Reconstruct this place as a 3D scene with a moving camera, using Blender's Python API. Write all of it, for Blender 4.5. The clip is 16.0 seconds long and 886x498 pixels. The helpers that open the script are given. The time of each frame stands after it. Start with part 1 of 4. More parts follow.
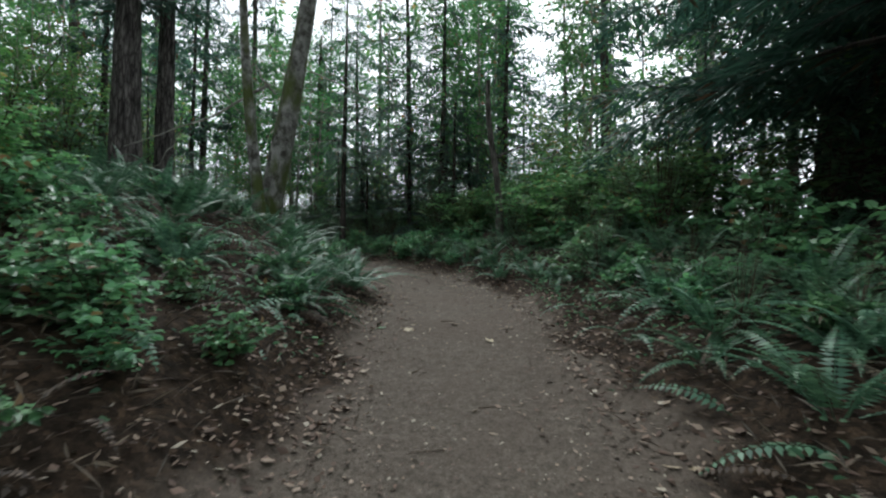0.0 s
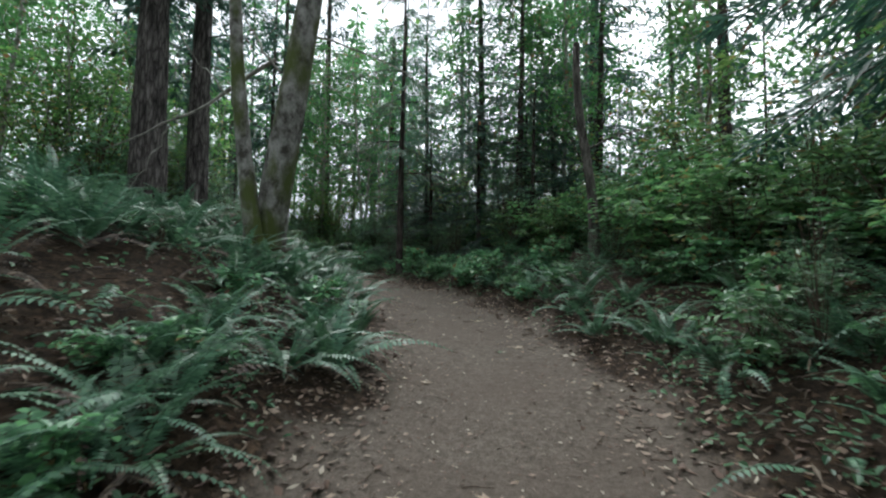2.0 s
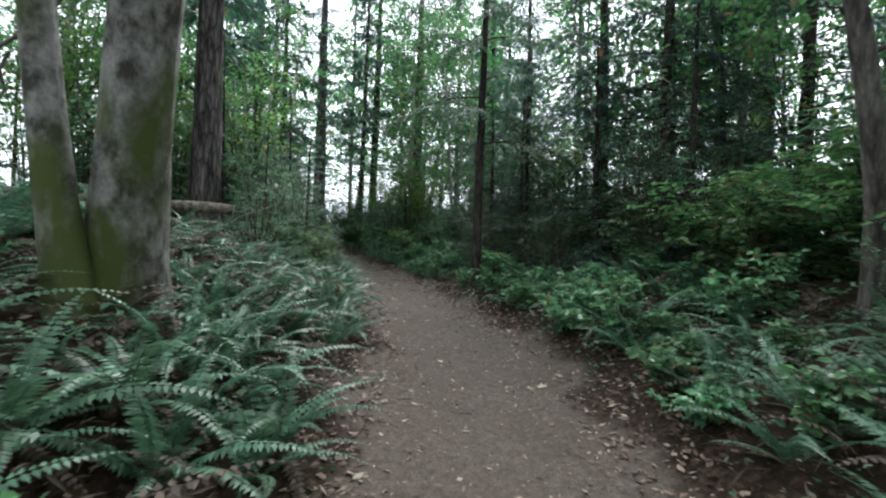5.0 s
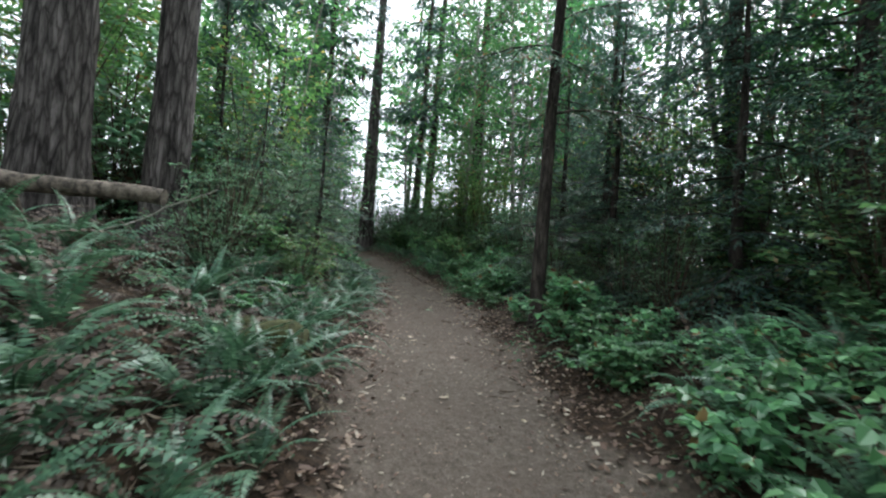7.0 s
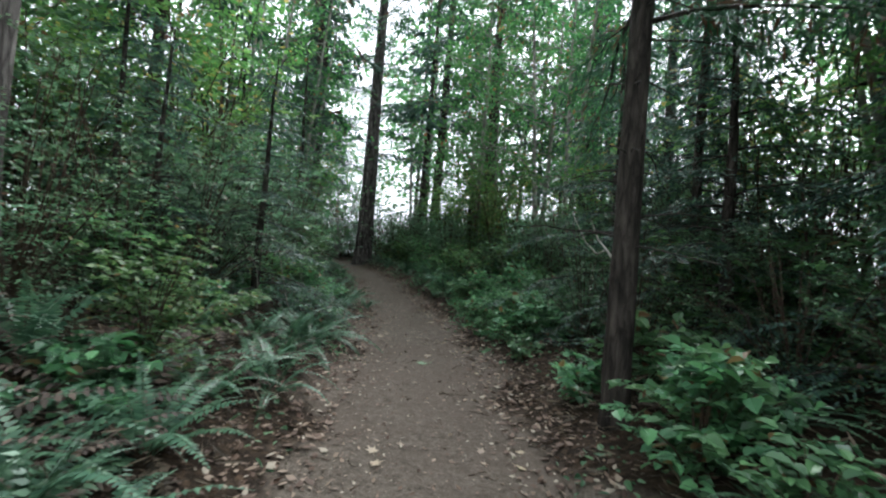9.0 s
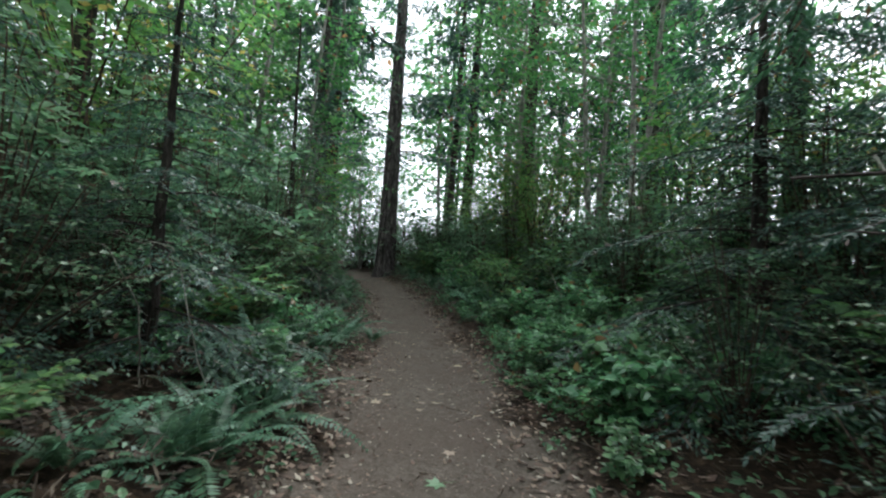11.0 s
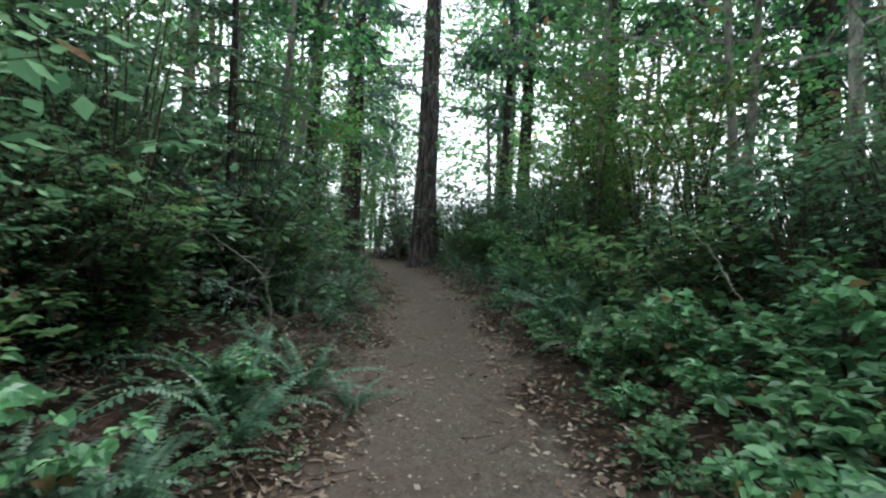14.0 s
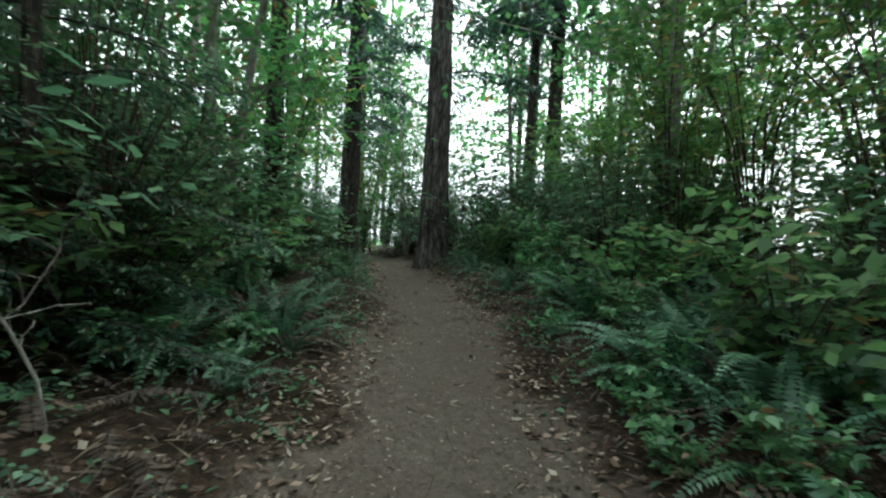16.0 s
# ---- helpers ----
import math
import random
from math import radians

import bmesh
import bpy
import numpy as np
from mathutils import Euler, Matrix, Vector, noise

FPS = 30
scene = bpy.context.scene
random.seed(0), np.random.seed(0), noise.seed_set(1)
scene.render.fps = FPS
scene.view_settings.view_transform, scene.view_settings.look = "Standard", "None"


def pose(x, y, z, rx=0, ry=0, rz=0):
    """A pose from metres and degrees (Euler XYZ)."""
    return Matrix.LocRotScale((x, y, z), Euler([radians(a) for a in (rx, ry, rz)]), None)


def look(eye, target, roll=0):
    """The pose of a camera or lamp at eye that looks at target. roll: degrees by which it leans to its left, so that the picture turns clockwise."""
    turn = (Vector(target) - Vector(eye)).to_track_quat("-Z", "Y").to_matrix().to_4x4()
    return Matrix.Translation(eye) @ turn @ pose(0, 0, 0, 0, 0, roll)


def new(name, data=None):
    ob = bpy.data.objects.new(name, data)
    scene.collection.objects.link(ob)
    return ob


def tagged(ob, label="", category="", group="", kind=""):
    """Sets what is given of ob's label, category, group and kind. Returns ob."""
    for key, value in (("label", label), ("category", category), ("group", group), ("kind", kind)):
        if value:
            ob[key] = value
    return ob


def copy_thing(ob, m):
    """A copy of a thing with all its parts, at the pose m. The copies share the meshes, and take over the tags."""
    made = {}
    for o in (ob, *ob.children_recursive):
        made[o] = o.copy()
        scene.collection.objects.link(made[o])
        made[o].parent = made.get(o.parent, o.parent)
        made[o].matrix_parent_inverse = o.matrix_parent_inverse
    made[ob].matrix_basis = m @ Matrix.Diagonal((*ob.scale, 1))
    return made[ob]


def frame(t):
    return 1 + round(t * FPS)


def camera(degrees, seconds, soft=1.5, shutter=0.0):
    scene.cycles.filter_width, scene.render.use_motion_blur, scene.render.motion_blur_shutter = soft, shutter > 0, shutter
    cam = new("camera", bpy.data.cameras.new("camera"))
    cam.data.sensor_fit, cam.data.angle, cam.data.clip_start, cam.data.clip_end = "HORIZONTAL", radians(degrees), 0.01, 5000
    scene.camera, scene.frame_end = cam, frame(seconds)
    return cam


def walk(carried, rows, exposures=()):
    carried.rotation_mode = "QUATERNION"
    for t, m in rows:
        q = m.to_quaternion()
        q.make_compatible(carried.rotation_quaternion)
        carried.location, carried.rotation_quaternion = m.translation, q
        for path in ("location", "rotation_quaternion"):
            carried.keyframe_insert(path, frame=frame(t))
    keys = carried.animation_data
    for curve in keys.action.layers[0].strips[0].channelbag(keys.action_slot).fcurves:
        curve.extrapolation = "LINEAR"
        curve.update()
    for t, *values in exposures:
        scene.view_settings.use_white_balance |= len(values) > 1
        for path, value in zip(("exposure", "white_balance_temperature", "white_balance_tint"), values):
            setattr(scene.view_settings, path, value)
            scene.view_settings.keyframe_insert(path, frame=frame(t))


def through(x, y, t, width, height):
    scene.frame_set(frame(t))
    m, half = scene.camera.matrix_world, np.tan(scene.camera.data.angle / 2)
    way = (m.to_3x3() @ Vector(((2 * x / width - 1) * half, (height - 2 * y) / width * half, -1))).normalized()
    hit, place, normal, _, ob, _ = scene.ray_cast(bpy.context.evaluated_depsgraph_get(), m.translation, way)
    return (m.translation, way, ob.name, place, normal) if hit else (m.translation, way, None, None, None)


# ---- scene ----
cam = camera(85.0, 16.0, soft=2.2, shutter=0.25)
PATH = [
    (0, (0.01, -0.023, 1.465), (0.007, 1.976, 1.536), 0.1),
    (0.5, (0.135, 0.761, 1.577), (0.07, 2.759, 1.637), -0.9),
    (1, (0.225, 1.518, 1.692), (0.053, 3.509, 1.766), 0.7),
    (1.5, (0.28, 2.334, 1.785), (0.018, 4.315, 1.875), 1.5),
    (2, (0.336, 3.085, 1.893), (-0.03, 5.048, 2.003), 0.5),
    (2.5, (0.356, 3.828, 2.03), (-0.084, 5.778, 2.099), -0.3),
    (3, (0.367, 4.579, 2.183), (-0.149, 6.511, 2.244), 1.1),
    (3.5, (0.294, 5.3, 2.315), (-0.26, 7.221, 2.38), 3.3),
    (4, (0.218, 5.951, 2.438), (-0.434, 7.839, 2.531), 1.4),
    (4.5, (0.062, 6.664, 2.524), (-0.678, 8.522, 2.568), 0.9),
    (7, (-1.175, 10.341, 2.771), (-2.218, 12.047, 2.81), 4.3),
    (7.5, (-1.531, 11.034, 2.882), (-2.611, 12.714, 2.98), 4.5),
    (8, (-1.935, 11.727, 2.924), (-3.015, 13.408, 3.012), 4.5),
    (10.5, (-3.784, 14.806, 3.049), (-4.913, 16.454, 3.138), 4.1),
    (11, (-4.18, 15.36, 3.119), (-5.375, 16.96, 3.223), 3.7),
    (11.5, (-4.601, 15.914, 3.165), (-5.852, 17.473, 3.211), 3.5),
    (12, (-4.999, 16.493, 3.167), (-6.28, 18.029, 3.211), 3.3),
    (12.5, (-5.475, 17.098, 3.148), (-6.775, 18.617, 3.169), 4.6),
    (13, (-5.873, 17.656, 3.154), (-7.223, 19.128, 3.245), 3.0),
    (13.5, (-6.324, 18.223, 3.151), (-7.649, 19.719, 3.244), 3.1),
    (14, (-6.778, 18.803, 3.143), (-8.137, 20.27, 3.185), 2.7),
    (14.5, (-7.261, 19.369, 3.14), (-8.623, 20.834, 3.158), 4.0),
    (15, (-7.765, 19.978, 3.144), (-9.124, 21.444, 3.198), 2.5),
    (15.5, (-8.123, 20.383, 3.2), (-9.517, 21.813, 3.297), 2.7),
    (16, (-8.629, 20.903, 3.209), (-10.038, 22.323, 3.234), 2.5),
]
walk(cam, [(t, look(eye, target, roll)) for t, eye, target, roll in PATH], exposures=((0.0, 0.82, 6100, 5), (2.0, 1.17, 6100, 6), (4.0, 1.5, 6050, 7), (7.0, 1.8, 6100, 8), (11.0, 1.85, 6100, 7), (14.0, 2.25, 6100, 5), (16.0, 2.15, 6200, -3)))

# ---- world and sun: an even, bright overcast sky ----
world = bpy.data.worlds.new("overcast_sky")
scene.world = world
world.use_nodes = True
wn, wl = world.node_tree.nodes, world.node_tree.links
wn.clear()
sky = wn.new("ShaderNodeTexSky")
sky.sky_type, sky.sun_disc = "NISHITA", False
sky.sun_elevation, sky.sun_rotation = radians(48), radians(20)
sky.dust_density, sky.air_density = 4.0, 1.0
grey = wn.new("ShaderNodeHueSaturation")
grey.inputs["Saturation"].default_value = 0.12
back = wn.new("ShaderNodeBackground")
back.inputs["Strength"].default_value = 0.15
wout = wn.new("ShaderNodeOutputWorld")
wl.new(sky.outputs[0], grey.inputs["Color"])
cloud = wn.new("ShaderNodeMix")
cloud.data_type = "RGBA"
cloud.inputs[0].default_value = 0.65
cloud.inputs[7].default_value = (5.6, 5.8, 6.2, 1)
wl.new(grey.outputs[0], cloud.inputs[6])
wl.new(cloud.outputs[2], back.inputs["Color"])
wl.new(back.outputs[0], wout.inputs["Surface"])
sun = new("sun", bpy.data.lights.new("sun", "SUN"))
sun.data.energy, sun.data.angle, sun.data.color = 1.5, radians(25), (1.0, 0.98, 0.95)
sun.matrix_world = look((-20 * math.sin(radians(20)) + 0, 20, 24), (0, 0, 0))


# ---- materials ----
def nodes_of(name):
    mat = bpy.data.materials.new(name)
    mat.use_nodes = True
    nt = mat.node_tree
    return mat, nt, nt.nodes["Principled BSDF"], nt.nodes["Material Output"]


def ramp(nt, fac, stops):
    r = nt.nodes.new("ShaderNodeValToRGB")
    while len(r.color_ramp.elements) < len(stops):
        r.color_ramp.elements.new(0.5)
    for e, (p, c) in zip(r.color_ramp.elements, stops):
        e.position, e.color = p, (*c, 1)
    nt.links.new(fac, r.inputs[0])
    return r.outputs[0]


def noise_tex(nt, scale, detail=4.0, rough=0.6, stretch=(1, 1, 1), coord="Object"):
    tc = nt.nodes.new("ShaderNodeTexCoord")
    mp = nt.nodes.new("ShaderNodeMapping")
    mp.inputs["Scale"].default_value = stretch
    n = nt.nodes.new("ShaderNodeTexNoise")
    n.inputs["Scale"].default_value, n.inputs["Detail"].default_value, n.inputs["Roughness"].default_value = scale, detail, rough
    nt.links.new(tc.outputs[coord], mp.inputs[0])
    nt.links.new(mp.outputs[0], n.inputs["Vector"])
    return n.outputs["Fac"]


def mix(nt, fac, a, b, mode="MIX"):
    m = nt.nodes.new("ShaderNodeMix")
    m.data_type, m.blend_type = "RGBA", mode
    for slot, v in ((0, fac), (6, a), (7, b)):
        if isinstance(v, (int, float)):
            m.inputs[slot].default_value = v
        elif isinstance(v, tuple):
            m.inputs[slot].default_value = (*v, 1)
        else:
            nt.links.new(v, m.inputs[slot])
    return m.outputs[2]


def bump(nt, bsdf, height, strength, dist=0.02):
    b = nt.nodes.new("ShaderNodeBump")
    b.inputs["Strength"].default_value, b.inputs["Distance"].default_value = strength, dist
    nt.links.new(height, b.inputs["Height"])
    nt.links.new(b.outputs[0], bsdf.inputs["Normal"])


def leaf_mat(name, dark, mid, light, rough=0.45, odd=None, odd_share=0.06, through=0.3, spec=0.5):
    """A leaf: each piece takes its own shade between three; a few take an odd colour. Light shines through it in part."""
    mat, nt, bsdf, out = nodes_of(name)
    geo = nt.nodes.new("ShaderNodeNewGeometry")
    info = nt.nodes.new("ShaderNodeObjectInfo")
    col = ramp(nt, geo.outputs["Random Per Island"], [(0.0, dark), (0.55, mid), (1.0, light)])
    if odd:
        gt = nt.nodes.new("ShaderNodeMath")
        gt.operation = "MULTIPLY"
        gt.inputs[1].default_value = 37.77
        fr = nt.nodes.new("ShaderNodeMath")
        fr.operation = "FRACT"
        lt = nt.nodes.new("ShaderNodeMath")
        lt.operation = "LESS_THAN"
        lt.inputs[1].default_value = odd_share
        nt.links.new(geo.outputs["Random Per Island"], gt.inputs[0])
        nt.links.new(gt.outputs[0], fr.inputs[0])
        nt.links.new(fr.outputs[0], lt.inputs[0])
        col = mix(nt, lt.outputs[0], col, odd)
    hs = nt.nodes.new("ShaderNodeHueSaturation")
    hs.inputs["Saturation"].default_value = 0.9
    vr = nt.nodes.new("ShaderNodeMapRange")
    vr.inputs["To Min"].default_value, vr.inputs["To Max"].default_value = 0.72, 1.25
    hr = nt.nodes.new("ShaderNodeMapRange")
    hr.inputs["To Min"].default_value, hr.inputs["To Max"].default_value = 0.485, 0.52
    nt.links.new(info.outputs["Random"], vr.inputs["Value"])
    nt.links.new(info.outputs["Random"], hr.inputs["Value"])
    nt.links.new(vr.outputs[0], hs.inputs["Value"])
    nt.links.new(hr.outputs[0], hs.inputs["Hue"])
    nt.links.new(col, hs.inputs["Color"])
    blot = noise_tex(nt, 9.0, 3.0)
    final = mix(nt, 0.35, hs.outputs[0], ramp(nt, blot, [(0.3, (0.45, 0.45, 0.45)), (0.7, (1.0, 1.0, 1.0))]), "MULTIPLY")
    nt.links.new(final, bsdf.inputs["Base Color"])
    bsdf.inputs["Roughness"].default_value = rough
    bsdf.inputs["Specular IOR Level"].default_value = spec
    tr = nt.nodes.new("ShaderNodeBsdfTranslucent")
    nt.links.new(final, tr.inputs["Color"])
    ms = nt.nodes.new("ShaderNodeMixShader")
    ms.inputs[0].default_value = through
    nt.links.new(bsdf.outputs[0], ms.inputs[1])
    nt.links.new(tr.outputs[0], ms.inputs[2])
    nt.links.new(ms.outputs[0], out.inputs["Surface"])
    return mat


def bark_mat(name, dark, light, scale, stretch, depth, moss=None, moss_share=0.5, cracks=0.0):
    mat, nt, bsdf, out = nodes_of(name)
    rough_n = noise_tex(nt, scale, 6.0, 0.65, (1, 1, stretch))
    fine = noise_tex(nt, scale * 4, 4.0, 0.7, (1, 1, stretch * 1.6))
    col = ramp(nt, rough_n, [(0.38, dark), (0.62, light)])
    col = mix(nt, 0.6, col, ramp(nt, fine, [(0.3, (0.5, 0.5, 0.5)), (0.75, (1.15, 1.12, 1.1))]), "MULTIPLY")
    crack = nt.nodes.new("ShaderNodeTexVoronoi")
    crack.feature = "DISTANCE_TO_EDGE"
    crack.inputs["Scale"].default_value = scale * 1.3
    tc, mp = nt.nodes.new("ShaderNodeTexCoord"), nt.nodes.new("ShaderNodeMapping")
    mp.inputs["Scale"].default_value = (1, 1, stretch * 1.2)
    warp = nt.nodes.new("ShaderNodeMix")
    warp.data_type, warp.blend_type = "RGBA", "ADD"
    warp.inputs[0].default_value = 0.12
    nt.links.new(tc.outputs["Object"], mp.inputs[0])
    nt.links.new(mp.outputs[0], warp.inputs[6])
    nt.links.new(rough_n, warp.inputs[7])
    nt.links.new(warp.outputs[2], crack.inputs["Vector"])
    col = mix(nt, cracks, col, ramp(nt, crack.outputs["Distance"], [(0.0, (0.22, 0.2, 0.19)), (0.16, (1.0, 1.0, 1.0)), (0.4, (1.3, 1.3, 1.3))]), "MULTIPLY")
    if moss:
        patch = noise_tex(nt, 1.6, 5.0, 0.6, (1, 1, 0.5))
        col = mix(nt, ramp(nt, patch, [(moss_share, (0, 0, 0)), (moss_share + 0.12, (1, 1, 1))]), col, moss)
    nt.links.new(col, bsdf.inputs["Base Color"])
    bsdf.inputs["Roughness"].default_value = 0.9
    bsdf.inputs["Specular IOR Level"].default_value = 0.2
    bump(nt, bsdf, rough_n, depth, 0.03)
    return mat


def soil_mat(name, share):
    """Trodden dirt to leaf mould; share: the attribute that says how trodden it is."""
    mat, nt, bsdf, out = nodes_of(name)
    big = noise_tex(nt, 0.9, 5.0, 0.6)
    mid = noise_tex(nt, 11.0, 6.0, 0.7)
    fine = noise_tex(nt, 70.0, 5.0, 0.75)
    dirt = ramp(nt, mid, [(0.25, (0.078, 0.064, 0.051)), (0.5, (0.122, 0.102, 0.083)), (0.8, (0.172, 0.145, 0.119))])
    dirt = mix(nt, 0.75, dirt, ramp(nt, fine, [(0.32, (0.3, 0.29, 0.28)), (0.48, (0.9, 0.9, 0.9)), (0.7, (1.45, 1.42, 1.38))]), "MULTIPLY")
    dirt = mix(nt, 0.6, dirt, ramp(nt, noise_tex(nt, 30.0, 3.0, 0.6), [(0.35, (0.55, 0.53, 0.5)), (0.5, (1.0, 1.0, 1.0)), (0.66, (1.3, 1.28, 1.24))]), "MULTIPLY")
    dirt = mix(nt, ramp(nt, big, [(0.4, (0, 0, 0)), (0.65, (0.6, 0.6, 0.6))]), dirt, (0.10, 0.078, 0.062))
    mould = ramp(nt, mid, [(0.25, (0.014, 0.011, 0.008)), (0.5, (0.042, 0.030, 0.021)), (0.8, (0.095, 0.068, 0.046))])
    flakes = nt.nodes.new("ShaderNodeTexVoronoi")
    flakes.inputs["Scale"].default_value = 26.0
    tc = nt.nodes.new("ShaderNodeTexCoord")
    nt.links.new(tc.outputs["Object"], flakes.inputs["Vector"])
    mould = mix(nt, 0.7, mould, ramp(nt, flakes.outputs["Color"], [(0.2, (0.35, 0.33, 0.31)), (0.6, (0.9, 0.88, 0.85)), (0.9, (2.0, 1.85, 1.7))]), "MULTIPLY")
    mould = mix(nt, 0.8, mould, ramp(nt, fine, [(0.3, (0.3, 0.28, 0.26)), (0.7, (1.3, 1.25, 1.2))]), "MULTIPLY")
    att = nt.nodes.new("ShaderNodeAttribute")
    att.attribute_name = share
    add = nt.nodes.new("ShaderNodeMath")
    add.operation = "MULTIPLY_ADD"
    add.inputs[1].default_value = 0.9
    nt.links.new(noise_tex(nt, 4.0, 6.0, 0.7), add.inputs[0])
    nt.links.new(att.outputs["Fac"], add.inputs[2])
    fac = ramp(nt, add.outputs[0], [(0.62, (0, 0, 0)), (1.0, (1, 1, 1))])
    nt.links.new(mix(nt, fac, mould, dirt), bsdf.inputs["Base Color"])
    bsdf.inputs["Roughness"].default_value = 0.95
    bsdf.inputs["Specular IOR Level"].default_value = 0.15
    both = nt.nodes.new("ShaderNodeMath")
    both.operation = "ADD"
    nt.links.new(mid, both.inputs[0])
    nt.links.new(fine, both.inputs[1])
    bump(nt, bsdf, both.outputs[0], 0.7, 0.025)
    return mat


M_SOIL = soil_mat("soil", "trodden")
M_FERN = leaf_mat("fern_green", (0.034, 0.098, 0.049), (0.064, 0.162, 0.081), (0.12, 0.25, 0.126), 0.46, spec=0.4)
M_FERN_DEAD = leaf_mat("fern_dead", (0.045, 0.034, 0.022), (0.095, 0.068, 0.044), (0.17, 0.125, 0.08), 0.8, through=0.15)
M_RACHIS = bark_mat("fern_stalk", (0.05, 0.055, 0.02), (0.10, 0.11, 0.04), 20, 0.3, 0.1)
M_SALAL = leaf_mat("salal_green", (0.055, 0.160, 0.066), (0.115, 0.30, 0.112), (0.20, 0.45, 0.165), 0.36, (0.22, 0.13, 0.05), 0.05, 0.4)
M_BERRY = leaf_mat("bramble_green", (0.050, 0.145, 0.045), (0.115, 0.275, 0.080), (0.21, 0.42, 0.12), 0.5, (0.28, 0.20, 0.05), 0.05, 0.58)
M_HUCK = leaf_mat("huckleberry_green", (0.040, 0.115, 0.050), (0.098, 0.225, 0.100), (0.19, 0.345, 0.168), 0.4, (0.12, 0.07, 0.04), 0.05, 0.54)
M_MAPLE = leaf_mat("maple_green", (0.064, 0.172, 0.034), (0.116, 0.291, 0.052), (0.233, 0.424, 0.081), 0.5, (0.38, 0.30, 0.06), 0.07, 0.55)
M_ALDER = leaf_mat("alder_green", (0.042, 0.143, 0.038), (0.075, 0.236, 0.057), (0.127, 0.335, 0.076), 0.5, (0.25, 0.12, 0.04), 0.03, 0.62)
M_NEEDLE = leaf_mat("needle_green", (0.018, 0.055, 0.037), (0.034, 0.097, 0.066), (0.062, 0.149, 0.093), 0.5, (0.09, 0.05, 0.025), 0.05, 0.38)
M_CEDAR = leaf_mat("cedar_green", (0.020, 0.072, 0.031), (0.038, 0.123, 0.057), (0.063, 0.178, 0.079), 0.5, (0.13, 0.07, 0.03), 0.12, 0.38)
M_LITTER = leaf_mat("dead_leaf", (0.07, 0.04, 0.025), (0.17, 0.105, 0.07), (0.36, 0.27, 0.19), 0.7, (0.42, 0.36, 0.27), 0.1, 0.1, 0.3)
M_LEAF_TAN = leaf_mat("fallen_tan", (0.30, 0.22, 0.13), (0.36, 0.27, 0.17), (0.42, 0.33, 0.22), 0.6, through=0.1)
M_LEAF_GREEN = leaf_mat("fallen_green", (0.10, 0.24, 0.10), (0.12, 0.27, 0.11), (0.15, 0.30, 0.12), 0.5, through=0.1)
M_FIR_BARK = bark_mat("fir_bark", (0.024, 0.021, 0.019), (0.138, 0.126, 0.117), 9, 0.16, 1.0, cracks=0.9)
M_DARK_BARK = bark_mat("dark_bark", (0.017, 0.014, 0.012), (0.085, 0.072, 0.062), 12, 0.2, 0.9, cracks=0.6)
M_MAPLE_BARK = bark_mat("mossy_bark", (0.05, 0.046, 0.038), (0.27, 0.265, 0.245), 7, 0.7, 0.7, (0.060, 0.075, 0.022), 0.46)
M_GREY_BARK = bark_mat("grey_bark", (0.11, 0.105, 0.09), (0.30, 0.29, 0.26), 9, 0.5, 0.4, (0.07, 0.085, 0.03), 0.58)
M_SNAG_BARK = bark_mat("snag_bark", (0.042, 0.037, 0.032), (0.155, 0.143, 0.127), 14, 0.2, 0.8, cracks=0.4)
M_DEAD_WOOD = bark_mat("lichen_wood", (0.16, 0.15, 0.125), (0.42, 0.41, 0.36), 16, 0.25, 0.4)
M_LOG = bark_mat("log_wood", (0.05, 0.042, 0.035), (0.20, 0.17, 0.135), 12, 1.0, 0.5, (0.05, 0.06, 0.03), 0.62)
M_STEM = bark_mat("shrub_stem", (0.03, 0.02, 0.014), (0.10, 0.07, 0.05), 20, 0.3, 0.3)


# ---- mesh helpers ----
class Geo:
    def __init__(self):
        self.v, self.f, self.n = [], [], 0

    def add(self, v, f):
        self.v.append(np.asarray(v, np.float32).reshape(-1, 3))
        self.f.append(np.asarray(f, np.int32).reshape(-1, 4) + self.n)
        self.n += len(self.v[-1])
        return self

    def mesh(self, name, mat, smooth=False):
        me = bpy.data.meshes.new(name)
        v, f = np.concatenate(self.v), np.concatenate(self.f)
        me.vertices.add(len(v))
        me.vertices.foreach_set("co", v.ravel())
        me.loops.add(f.size)
        me.loops.foreach_set("vertex_index", f.ravel())
        me.polygons.add(len(f))
        me.polygons.foreach_set("loop_start", np.arange(len(f), dtype=np.int32) * 4)
        me.polygons.foreach_set("use_smooth", np.full(len(f), smooth))
        me.update(calc_edges=True)
        me.materials.append(mat)
        return me


def part(name, me, parent, label="", m=None, kind=""):
    """One mesh as one object under a thing or a part."""
    ob = new(name, me)
    ob.parent = parent
    if m is not None:
        ob.matrix_basis = m
    return tagged(ob, label, kind=kind)


def thing(name, place, label, category, group="", turn=0.0, size=1.0, kind=""):
    ob = new(name)
    ob.empty_display_size = 0.1
    ob.matrix_basis = Matrix.LocRotScale(place, Euler((0, 0, turn)), (size, size, size))
    return tagged(ob, label, category, group, kind)


def unit(a):
    a = np.asarray(a, float)
    return a / np.maximum(np.linalg.norm(a, axis=-1, keepdims=True), 1e-9)


